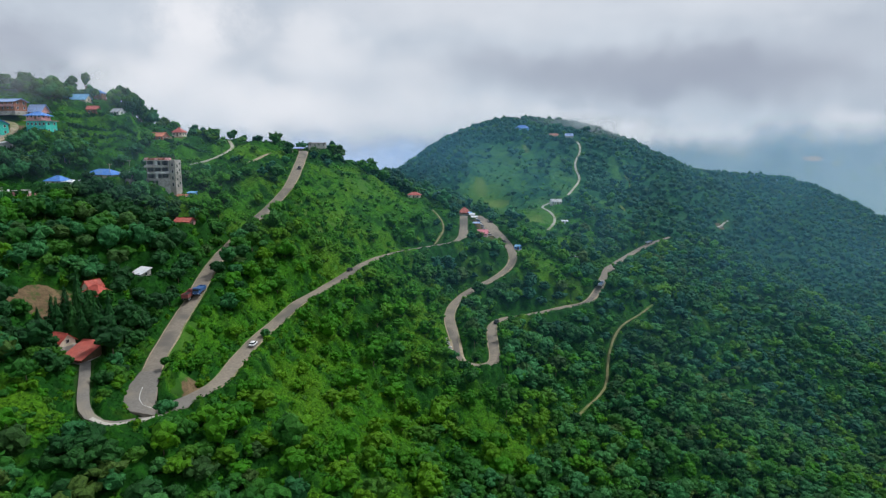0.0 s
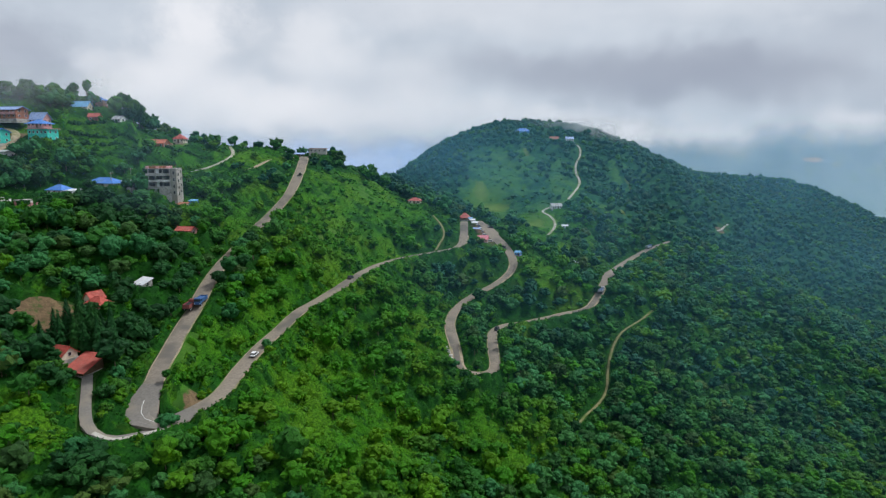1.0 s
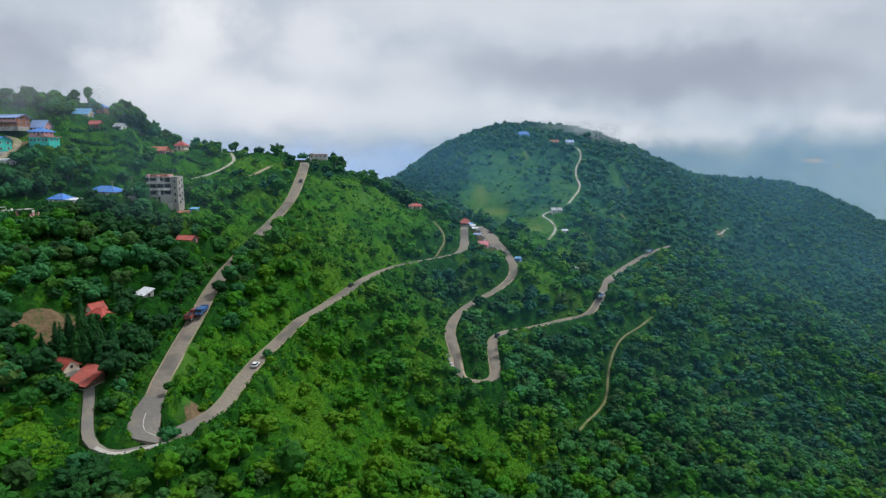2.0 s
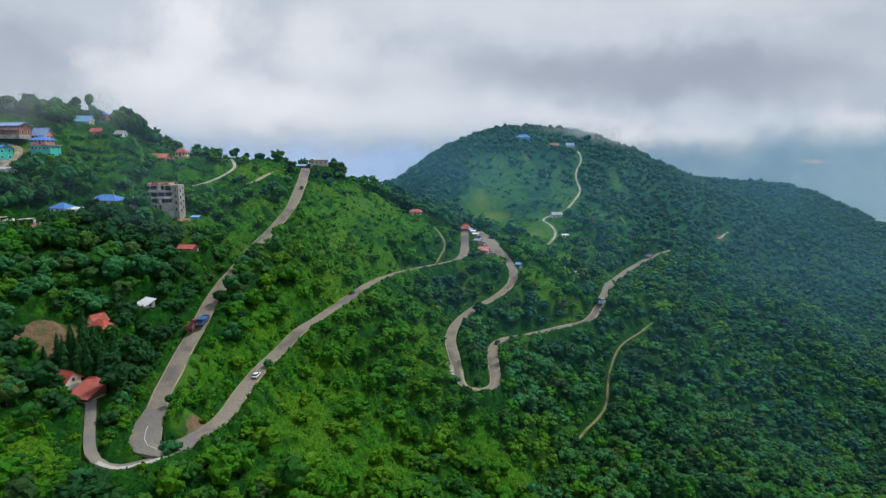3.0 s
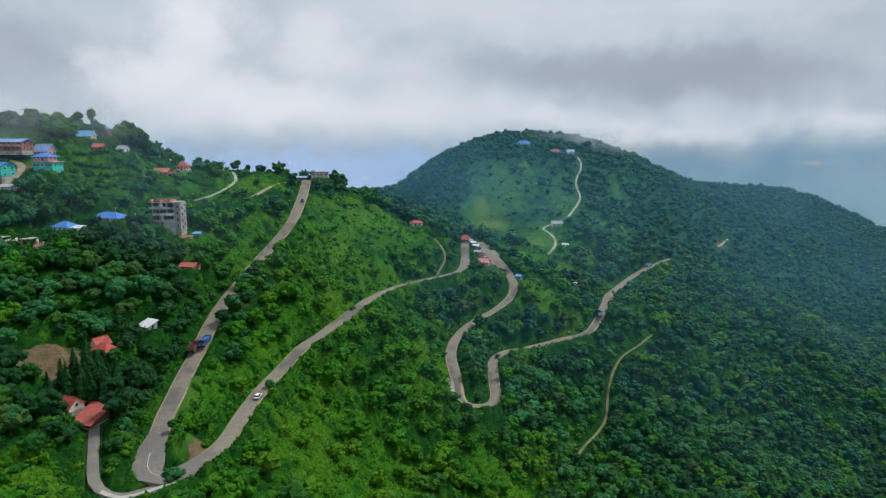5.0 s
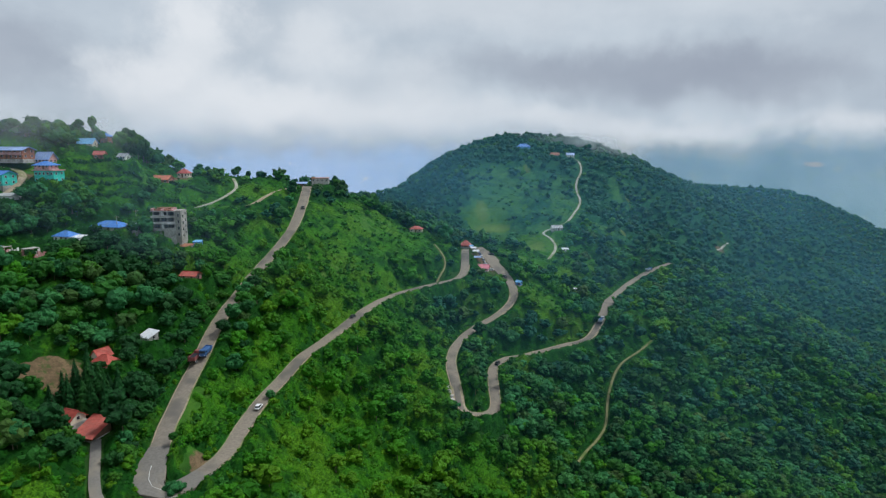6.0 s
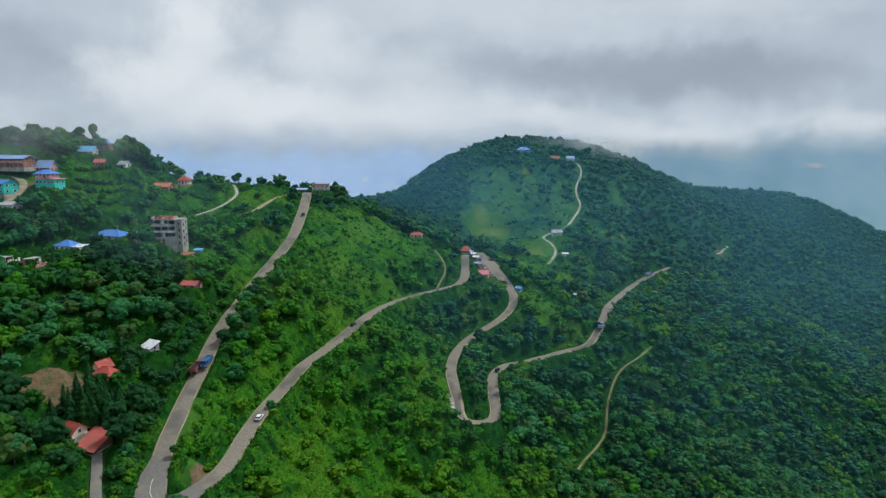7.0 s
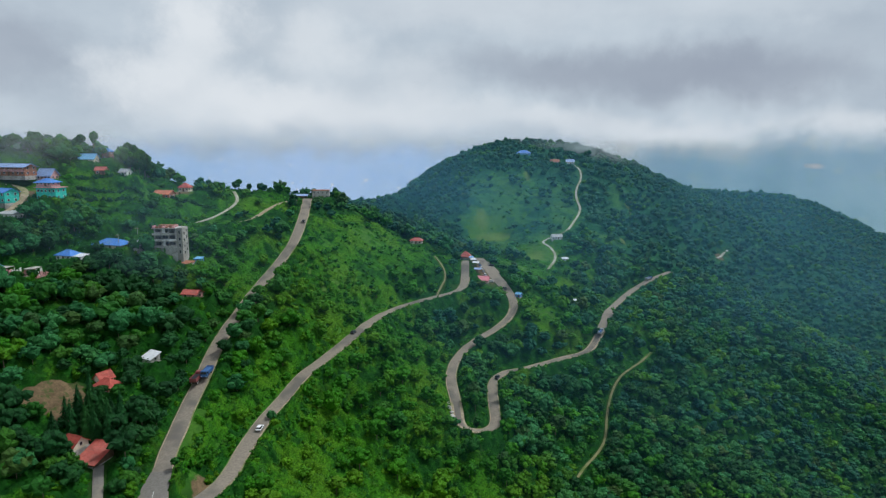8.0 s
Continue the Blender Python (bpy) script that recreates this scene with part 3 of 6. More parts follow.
# ---- trees and shrubs ----
def blob(rnd, level, jitter):
    """A small lumpy ball of triangles."""
    bm = bmesh.new()
    bmesh.ops.create_icosphere(bm, subdivisions=level + 1, radius=1.0)
    v = np.array([q.co[:] for q in bm.verts])
    f = np.array([[q.index for q in t.verts] for t in bm.faces])
    bm.free()
    return v * np.clip(1 + jitter * rnd.randn(len(v), 1), 0.55, 1.6), f


def crown_template(seed, lobes, tufts, tuft, flat_top=0.75, lump=0, spread=0.72, lobe=0.4):
    """A crown of unit radius, its foot at the origin: rounded clumps of foliage over a dome, with ragged leaf tufts on their skins."""
    rnd = np.random.RandomState(seed)
    vs, fs, n0 = [], [], 0
    if lobes > 2:
        cv, cf = blob(rnd, 0, 0.08)
        cv = cv * [0.66, 0.66, 0.62 * flat_top] + [0, 0, 0.62 * flat_top]
        vs.append(cv), fs.append(cf)
        n0 += len(cv)
    lean = rnd.uniform(-0.15, 0.15, 2)
    for i in range(lobes):
        # clumps spiral down from the top of the dome
        k = (i + rnd.uniform(0.1, 0.6)) / lobes
        polar, a = 1.75 * k ** 0.62, 2.4 * i + rnd.uniform(-0.5, 0.5)
        out = rnd.uniform(0.8, 1.15)
        c = np.array([spread * math.sin(polar) * math.cos(a) * out, spread * math.sin(polar) * math.sin(a) * out, flat_top * (0.62 + 0.62 * math.cos(polar) * rnd.uniform(0.75, 1.2))])
        c[:2] += lean * c[2]
        s = lobe * rnd.uniform(0.6, 1.2) * (1.0 - 0.25 * k)
        lv, lf = blob(rnd, lump, 0.2)
        vs.append(lv * s * [1.0, 1.0, 0.78] + c), fs.append(lf + n0)
        n0 += len(lv)
        for _ in range(tufts):
            d = rnd.randn(3)
            d[2] = abs(d[2]) * 1.0 - 0.15
            d /= np.linalg.norm(d)
            q = c + d * s * [1, 1, 0.8] * rnd.uniform(0.95, 1.25)
            nrm = d + 0.7 * rnd.randn(3) + [0, 0, 0.3]
            nrm /= np.linalg.norm(nrm)
            e = np.cross(nrm, rnd.randn(3))
            e /= np.linalg.norm(e)
            g = np.cross(nrm, e)
            k2 = tuft * rnd.uniform(0.5, 1.3)
            vs.append(np.array([q - e * k2, q - g * k2 * 0.7 - nrm * 0.3 * k2, q + e * k2, q + g * k2 * 0.7 - nrm * 0.3 * k2]))
            fs.append(np.array([[0, 1, 2], [0, 2, 3]]) + n0)
            n0 += 4
    return np.concatenate(vs), np.concatenate(fs)


def pine_template(seed, tiers, tufts):
    """A slender conifer crown of unit radius and height 3.2."""
    rnd = np.random.RandomState(seed)
    vs, fs, n0 = [], [], 0
    for i in range(tiers):
        k = i / (tiers - 1)
        r, z = 0.12 + 0.78 * (1 - k ** 2.2), 0.3 + 2.9 * k
        for j in range(max(4, int(tufts * (1 - 0.6 * k)))):
            a = rnd.uniform(0, 6.283)
            tip = np.array([r * math.cos(a), r * math.sin(a), z - 0.25 * r]) * rnd.uniform(0.8, 1.1)
            side = np.array([-math.sin(a), math.cos(a), 0]) * 0.28 * (1.2 - k)
            top = np.array([0.1 * math.cos(a), 0.1 * math.sin(a), z + 0.25])
            vs.append(np.array([top, tip - side, tip + side]))
            fs.append(np.array([[0, 1, 2]]) + n0)
            n0 += 3
    return np.concatenate(vs), np.concatenate(fs)


def trunk_template(sides=5, limbs=3, seed=1):
    """A tapered trunk of height 1, with a few limbs."""
    rnd = np.random.RandomState(seed)
    vs, fs, n0 = [], [], 0
    rods = [((0, 0, -0.15), (0.02, 0.01, 1.0), 0.055, 0.028)]
    for i in range(limbs):
        a = 6.283 * i / limbs + rnd.uniform(0, 1)
        rods.append(((0.0, 0.0, 0.55 + 0.1 * i), (0.3 * math.cos(a), 0.3 * math.sin(a), 0.95 + 0.12 * i), 0.028, 0.012))
    for a, b, r0, r1 in rods:
        a, b = np.array(a), np.array(b)
        for c, r in ((a, r0), (b, r1)):
            for j in range(sides):
                t = 6.283 * j / sides
                vs.append(c + [r * math.cos(t), r * math.sin(t), 0])
        for j in range(sides):
            k = (j + 1) % sides
            fs += [(n0 + j, n0 + k, n0 + sides + k), (n0 + j, n0 + sides + k, n0 + sides + j)]
        n0 += 2 * sides
    return np.array(vs), np.array(fs)


def scatter(name, spots, templates, material, label, category, trunk=None, seed=0, tall=1.0):
    """Many plants joined into one object: spots are rows of x, y, z, radius, foot height."""
    rnd = np.random.RandomState(seed)
    vs, fs, mi, hue, n0 = [], [], [], [], 0
    shade = 1.0 + rnd.beta(1.1, 1.5, len(spots))
    pick, turn, sq = rnd.randint(0, len(templates), len(spots)), rnd.uniform(0, 6.283, len(spots)), rnd.uniform(0.8, 1.25, len(spots)) * tall
    parts = [(k, t, 0) for k, t in enumerate(templates)] + ([(-1, trunk, 1)] if trunk else [])
    for k, (tv, tf), mat in parts:
        m = np.arange(len(spots)) if k < 0 else np.where(pick == k)[0]
        if len(m) == 0:
            continue
        s = spots[m]
        c, sn = np.cos(turn[m])[:, None], np.sin(turn[m])[:, None]
        if k < 0:
            x, y, z = tv[None, :, 0] * s[:, 4:5] * 0.9, tv[None, :, 1] * s[:, 4:5] * 0.9, tv[None, :, 2] * (s[:, 4:5] + 0.5 * s[:, 3:4])
        else:
            x, y, z = tv[None, :, 0] * s[:, 3:4], tv[None, :, 1] * s[:, 3:4], tv[None, :, 2] * (s[:, 3] * sq[m])[:, None] + s[:, 4:5]
        v = np.stack([x * c - y * sn + s[:, 0:1], x * sn + y * c + s[:, 1:2], z + s[:, 2:3]], -1)
        f = tf[None] + (np.arange(len(m)) * len(tv))[:, None, None] + n0
        vs.append(v.reshape(-1, 3)), fs.append(f.reshape(-1, 3)), mi.append(np.full(f.shape[0] * f.shape[1], mat))
        hue.append(np.repeat(shade[m], len(tv)))
        n0 += len(m) * len(tv)
    ob = new(name, mesh_of(name, np.concatenate(vs), np.concatenate(fs), [material, BARK], np.concatenate(mi)))
    ob.data.attributes.new("shade", "FLOAT", "POINT").data.foreach_set("value", np.concatenate(hue).astype(np.float32))
    return tagged(ob, label, category, kind="stuff")


def clear_of_roads(p, tall):
    """Distance to the nearest road edge, less for tall trees that would hide the road from the camera."""
    free = np.full(len(p), 1e9)
    for name, (line, half) in ROADS.items():
        for k in (0.0, 0.6, 1.1):
            d, _ = near_line(p * (1 + k * tall / np.hypot(*p.T))[:, None], line)
            free = np.minimum(free, d - half)
    return free




def plant(step, area, radius, foot, seed, thin):
    """Spots on a shaken grid over an area, each with a radius and a foot height; thin(p) is the chance to keep one."""
    rnd = np.random.RandomState(seed)
    x0, x1, y0, y1 = area
    a, b = np.meshgrid(np.arange(x0, x1, step), np.arange(y0, y1, step))
    p = np.stack([a.ravel(), b.ravel()], 1) + rnd.uniform(-0.5, 0.5, (a.size, 2)) * step
    r = radius[0] + (radius[1] - radius[0]) * rnd.beta(1.6, 2.2, len(p))
    h = foot * r * rnd.uniform(0.7, 1.3, len(p))
    keep = (rnd.uniform(0, 1, len(p)) < thin(p)) & (np.abs(p[:, 0]) < 0.74 * p[:, 1] + 14)
    p, r, h = p[keep], r[keep], h[keep]
    free = clear_of_roads(p, (h + r))
    ok = free > r * 0.8
    for x, y, rad in KEEP_OUT:
        dx, dy = p[:, 0] - x, p[:, 1] - y
        ok &= np.hypot(dx, dy) > rad + r * 0.5
        # trees between the camera and the place are left out too
        far_off = math.hypot(x, y)
        below, beside = -(dx * x + dy * y) / far_off, np.abs(dx * y - dy * x) / far_off
        ok &= ~((beside < rad) & (below > 0) & (below < rad + 1.5 * (h + r) - 2))
    p, r, h = p[ok], r[ok], h[ok]
    return np.column_stack([p, height(p) - 0.15, r, h])


NEAR, MID = (-300, 330, 95, 345), (-260, 420, 345, 560)
BROAD = [crown_template(s, 10, 2, 0.2, (0.7, 0.85, 1.0)[s % 3]) for s in range(9)]
BROAD_MID = [crown_template(20 + s, 6, 2, 0.24, (0.7, 0.85, 1.0)[s % 3], lobe=0.48) for s in range(9)]
BROAD_FAR = [crown_template(40 + s, 2, 3, 0.3, 0.85, lobe=0.66, spread=0.42) for s in range(6)]
SHRUB = [crown_template(60 + s, 3, 5, 0.28, 0.9, lobe=0.58, spread=0.5) for s in range(6)]
SHRUB_FAR = [crown_template(70 + s, 1, 7, 0.34, 0.9, lobe=0.8, spread=0.2) for s in range(4)]
TRUNK = trunk_template(4, 2)


def split(spots, shares, seed, bias=0.0):
    """Deal the spots out over kinds, drifting from place to place."""
    rnd = np.random.RandomState(seed)
    v = rnd.uniform(0, 1, len(spots)) * 0.5 + 0.5 * (0.5 + 0.33 * waves(spots[:, 0], spots[:, 1], 42, seed))
    v = v + bias * patches(spots[:, :2], YOUNG) - 0.8 * patches(spots[:, :2], DARKWOOD)
    order = np.argsort(np.argsort(v)) / max(1, len(v))
    edge = np.cumsum((0,) + shares)
    return [spots[(order >= a) & (order < b)] for a, b in zip(edge[:-1], edge[1:])]


near = plant(5.1, NEAR, (2.2, 5.4), 0.8, 11, forest_chance)
mid = plant(5.9, MID, (2.3, 5.6), 0.7, 12, forest_chance)
far = plant(7.8, (-200, 860, 560, 1230), (3.6, 6.4), 0.3, 13, lambda p: forest_chance(p) * (p[:, 1] < 985 + 0.00042 * np.maximum(p[:, 0] - 150, 0) ** 2 + 0.12 * np.maximum(p[:, 0], 0)))
far_left = plant(8.0, (-360, -240, 345, 480), (2.5, 5.0), 0.5, 14, lambda p: forest_chance(p) * (height(p, False) > -60))
east = plant(7.5, (330, 640, 150, 560), (3.0, 6.2), 0.4, 15, forest_chance)

# the nearest trees stand singly
single = np.argsort(near[:, 1] + 0.12 * np.abs(near[:, 0] + 20))[:170]
CROWNS = {(k, m): mesh_of("crown", *crown_template(100 + k, 13, 24, 0.105, (0.7, 0.9, 1.05)[k % 3], lump=1, lobe=0.36), [LEAF[m]], smooth=True) for k in range(5) for m in ("mid", "dark", "grey", "olive", "bright")}
TRUNKS = [mesh_of("trunk", *trunk_template(6, 4, k), [BARK], smooth=True) for k in range(3)]


def tree(x, y, z, r, foot, k, kind, turn=0.0, tall=1.0, label="leafy broadleaf tree in the hillside forest", group="forest trees"):
    """A single tree: an Empty at its foot, a trunk with limbs and a crown."""
    t = new("tree")
    t.matrix_world = pose(x, y, z, 0, 0, turn)
    tr = new("trunk", TRUNKS[k % 3])
    slim = min(foot + r * 0.6, 1.5 * r)
    tr.parent, tr.scale = t, (slim, slim, foot + r * 0.6)
    cr = new("crown", CROWNS[(k % 5, kind)])
    cr.parent, cr.location, cr.scale = t, (0, 0, foot), (r, r, r * tall)
    return tagged(t, label, "tree", group)


rnd = np.random.RandomState(77)
for i in single:
    x, y, z, r, h = near[i]
    lively = patches(np.array([[x, y]]), YOUNG)[0] > 0.3
    tree(x, y, z, r, h, rnd.randint(15), (("mid", "bright", "bright", "bright", "mid") if lively else ("mid", "dark", "grey", "olive", "mid"))[rnd.randint(5)], rnd.uniform(0, 360), rnd.uniform(0.85, 1.25))
near = np.delete(near, single, 0)
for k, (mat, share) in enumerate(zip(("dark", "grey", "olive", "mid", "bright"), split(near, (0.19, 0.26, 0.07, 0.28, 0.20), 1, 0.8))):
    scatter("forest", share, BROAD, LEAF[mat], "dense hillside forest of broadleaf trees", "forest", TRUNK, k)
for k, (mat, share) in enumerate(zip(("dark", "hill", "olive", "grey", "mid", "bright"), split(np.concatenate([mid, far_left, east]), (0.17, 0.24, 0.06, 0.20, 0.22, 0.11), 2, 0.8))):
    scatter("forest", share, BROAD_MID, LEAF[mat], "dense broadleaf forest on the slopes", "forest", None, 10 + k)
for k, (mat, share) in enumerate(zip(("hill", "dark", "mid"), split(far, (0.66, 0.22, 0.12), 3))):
    scatter("forest", share, BROAD_FAR, LEAF[mat], "forest on the far hill, leaves blued to stand in for haze", "forest", None, 20 + k)


def carpet(name, area, step, cell, tall, seed, label, hill=False, tufts=0, tuft=0.5):
    """Undergrowth: a sheet of touching bushes, each a lump with a ragged skin; it dips under the ground where nothing grows."""
    rnd = np.random.RandomState(seed)
    x0, x1, y0, y1 = area
    gx, gy = np.arange(x0, x1, step), np.arange(y0, y1, step)
    X, Y = np.meshgrid(gx, gy)
    p = np.stack([X.ravel(), Y.ravel()], 1)
    def lumps(cell, tall):
        """Rounded lumps, one to a cell: how high each point stands in them, which lump owns it, and the lumps' middles."""
        nx, ny = int((x1 - x0) / cell) + 3, int((y1 - y0) / cell) + 3
        cx, cy = np.meshgrid(np.arange(nx) - 1, np.arange(ny) - 1)
        c = np.stack([x0 + (cx + rnd.uniform(0.05, 0.95, cx.shape)) * cell, y0 + (cy + rnd.uniform(0.05, 0.95, cx.shape)) * cell], -1).reshape(-1, 2)
        rad = cell * rnd.uniform(0.55, 0.95, cx.size)
        high = tall * rnd.beta(1.4, 1.8, cx.size) + 0.2 * tall
        high *= 1 - 0.72 * patches(c, OPEN)
        ix, iy = ((p[:, 0] - x0) / cell).astype(int) + 1, ((p[:, 1] - y0) / cell).astype(int) + 1
        best, owner = np.full(len(p), -0.25 * tall), np.zeros(len(p), int)
        for dx in (-1, 0, 1):
            for dy in (-1, 0, 1):
                j = np.clip(iy + dy, 0, ny - 1) * nx + np.clip(ix + dx, 0, nx - 1)
                d = np.hypot(*(p - c[j]).T) / rad[j]
                v = np.where(d < 1, high[j] * np.sqrt(np.clip(1 - d * d, 0, 1)), -0.25 * tall)
                m = v > best
                best[m], owner[m] = v[m], j[m]
        return best, owner, c

    best, owner, flat_c = lumps(cell, tall)
    twigs, small, small_c = lumps(0.45 * cell, 0.42 * tall)
    best = best + twigs + rnd.uniform(-0.11, 0.11, len(p)) * tall
    young, open_land = patches(flat_c, YOUNG), patches(flat_c, OPEN)
    young = np.maximum(young, np.where(flat_c[:, 0] < -120, 0.8, 0.95) * open_land)
    hue = np.clip(0.9 * young - 0.6 * patches(flat_c, DARKWOOD) + rnd.uniform(-0.35, 0.35, len(flat_c)), 0, 1)
    free = np.full(len(p), 1e9)
    for line, half in ROADS.values():
        free = np.minimum(free, near_line(p, line)[0] - half)
    for x, y, r in KEEP_OUT:
        free = np.minimum(free, np.hypot(p[:, 0] - x, p[:, 1] - y) - r + 1.2)
    for x, y, rx, ry in BARE:
        free = np.minimum(free, (np.hypot((p[:, 0] - x) / rx, (p[:, 1] - y) / ry) - 0.75 + 0.35 * waves(p[:, 0], p[:, 1], 8, 8)) * min(rx, ry))
    best = np.minimum(best, (free - 0.9) * 1.1)
    best = best - 1.5 * tall * np.clip(2.0 * patches(p, LAWN) - 0.55 + 0.45 * waves(p[:, 0], p[:, 1], 11, 18), 0, 1)
    best = best - 1.3 * tall * patches(p, DRY)
    jig = rnd.uniform(-0.3, 0.3, p.shape) * step
    v = np.column_stack([p + jig, height(p) + best])
    w = len(gx)
    i = (np.arange(len(gy) - 1)[:, None] * w + np.arange(w - 1)[None]).ravel()
    i = i[(np.maximum(np.maximum(best[i], best[i + 1]), np.maximum(best[i + w], best[i + w + 1])) > -0.2) & (np.abs(p[i, 0]) < 0.74 * p[i, 1] + 12)]
    tone = hue[owner] + rnd.uniform(-0.2, 0.2, len(small_c))[small]
    # loose leaf tufts standing out of the bushes
    pool = i[best[i] > 0.12 * tall]
    t = rnd.choice(pool, min(tufts, len(pool)), replace=False)
    nrm = np.column_stack([rnd.uniform(-0.7, 0.7, (len(t), 2)), np.ones(len(t))])
    e = np.cross(nrm, rnd.randn(len(t), 3))
    e /= np.linalg.norm(e, axis=1)[:, None]
    g = np.cross(nrm / np.linalg.norm(nrm, axis=1)[:, None], e)
    k = (tuft * rnd.uniform(0.5, 1.3, len(t)))[:, None]
    c = v[t] + [0, 0, 0.16 * tall]
    q = np.stack([c - e * k, c - g * k * 0.7 - [0, 0, 0.1 * tall], c + e * k, c + g * k * 0.7 - [0, 0, 0.1 * tall]], 1).reshape(-1, 3)
    fq = np.arange(len(t) * 4).reshape(-1, 4) + len(v)
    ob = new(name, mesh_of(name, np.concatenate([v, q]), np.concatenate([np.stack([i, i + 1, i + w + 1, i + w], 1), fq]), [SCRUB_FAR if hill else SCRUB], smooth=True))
    ob.data.attributes.new("young", "FLOAT", "POINT").data.foreach_set("value", np.concatenate([tone, np.repeat(tone[t] + rnd.uniform(-0.2, 0.25, len(t)), 4)]).astype(np.float32))
    return tagged(ob, label, "undergrowth", kind="stuff")


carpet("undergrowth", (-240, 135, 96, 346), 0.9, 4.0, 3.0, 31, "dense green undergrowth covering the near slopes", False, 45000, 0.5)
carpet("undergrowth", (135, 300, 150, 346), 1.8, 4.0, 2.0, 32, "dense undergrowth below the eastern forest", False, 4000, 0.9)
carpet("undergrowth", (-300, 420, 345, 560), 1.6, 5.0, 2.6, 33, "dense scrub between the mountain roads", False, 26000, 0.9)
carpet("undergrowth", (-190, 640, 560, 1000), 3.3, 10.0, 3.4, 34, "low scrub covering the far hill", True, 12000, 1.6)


def shrub_chance(p):
    edge = clear_of_roads(p, np.full(len(p), 8.0)) < 5.0
    for x, y, r in KEEP_OUT:
        edge |= (np.hypot(p[:, 0] - x, p[:, 1] - y + r) < r + 9)
    return np.clip(0.08 + 0.35 * edge + patches(p, YOUNG) * 0.75 - 0.3 * patches(p, OPEN), 0.04, 1) * (1 - 0.95 * np.clip(2 * patches(p, LAWN), 0, 1))


low = plant(2.6, (-220, 120, 95, 345), (0.9, 2.7), 0.0, 21, shrub_chance)
low_mid = plant(4.2, (-220, 260, 345, 560), (1.1, 2.8), 0.0, 22, shrub_chance)
low_far = plant(11.0, (-60, 330, 560, 900), (1.5, 3.2), 0.0, 23, lambda p: (0.2 + 0.3 * patches(p, OPEN)) * (1 - 0.8 * patches(p, LAWN)))
for k, (mat, share) in enumerate(zip(("bright", "mid"), split(low, (0.72, 0.28), 4))):
    scatter("shrubs", share, SHRUB, LEAF[mat], "bright green shrubs and young growth on the slope", "shrubs", None, 30 + k)
for k, (mat, share) in enumerate(zip(("bright", "mid"), split(low_mid, (0.6, 0.4), 5))):
    scatter("shrubs", share, SHRUB_FAR, LEAF[mat], "green scrub between the roads", "shrubs", None, 40 + k)
scatter("shrubs", low_far, SHRUB_FAR, LEAF["mid"], "scattered scrub on the grassy hill", "shrubs", None, 50)

# ---- houses ----
def painted(name, a, b, c=None, rough=0.7, fine=1.2):
    return surface(name, two_tone(a, b, fine, 0.35, 0.01, c), rough, 0.3)


def sheet_metal(name, a, b, rust):
    """Painted corrugated sheet: ridges down the slope, faded and stained."""
    def build(g, p):
        own = g.add("ShaderNodeTexCoord").outputs["Object"]
        wv = g.add("ShaderNodeTexWave", {"wave_type": "BANDS", "bands_direction": "X"}, Vector=own, Scale=1.6).outputs[1]
        n, s = g.noise(p, 0.8, 5.0, 0.65), g.noise(p, 0.3, 3.0)
        col = g.mix(g.ramp(n, 0.3, 0.7), a, b)
        col = g.mix(g.math("MULTIPLY", g.ramp(s, 0.55, 0.7), 0.6), col, rust)
        return col, wv, 0.05
    return surface(name, build, 0.45, 0.4)


RED = sheet_metal("red_sheet", (0.36, 0.048, 0.036), (0.52, 0.105, 0.075), (0.26, 0.07, 0.05))
ORANGE = sheet_metal("orange_sheet", (0.52, 0.13, 0.06), (0.66, 0.22, 0.12), (0.36, 0.14, 0.08))
BLUE = sheet_metal("blue_sheet", (0.04, 0.17, 0.56), (0.09, 0.28, 0.72), (0.12, 0.24, 0.45))
PALE_BLUE = sheet_metal("pale_blue_sheet", (0.24, 0.36, 0.66), (0.34, 0.46, 0.74), (0.26, 0.32, 0.46))
SKY_BLUE = sheet_metal("sky_blue_sheet", (0.14, 0.42, 0.78), (0.25, 0.55, 0.85), (0.2, 0.36, 0.5))
ZINC = sheet_metal("white_zinc_sheet", (0.68, 0.70, 0.74), (0.82, 0.84, 0.88), (0.52, 0.50, 0.48))
GREY_SHEET = sheet_metal("grey_sheet", (0.35, 0.36, 0.38), (0.5, 0.51, 0.53), (0.28, 0.22, 0.18))
TURQUOISE = painted("turquoise_paint", (0.03, 0.50, 0.42), (0.07, 0.62, 0.52), (0.05, 0.38, 0.33))
CREAM = painted("cream_plaster", (0.62, 0.55, 0.42), (0.74, 0.68, 0.56), (0.45, 0.40, 0.30))
WHITE = painted("white_plaster", (0.66, 0.66, 0.65), (0.8, 0.8, 0.79), (0.48, 0.47, 0.44))
BROWN = painted("orange_brown_plaster", (0.30, 0.12, 0.075), (0.40, 0.17, 0.105), (0.22, 0.12, 0.09))
PINK = painted("faded_pink_plaster", (0.55, 0.27, 0.27), (0.66, 0.36, 0.35), (0.42, 0.24, 0.23))
RAW = painted("raw_concrete", (0.36, 0.345, 0.32), (0.52, 0.50, 0.47), (0.24, 0.23, 0.21))
RUST = painted("rusty_steel", (0.26, 0.10, 0.06), (0.38, 0.17, 0.10))
TIMBER = painted("dark_timber", (0.10, 0.065, 0.04), (0.17, 0.11, 0.07))
RUBBER = painted("black_rubber", (0.015, 0.015, 0.016), (0.03, 0.03, 0.03))
DARK_PAINT = painted("dark_paint", (0.02, 0.022, 0.03), (0.035, 0.037, 0.045), None, 0.4)
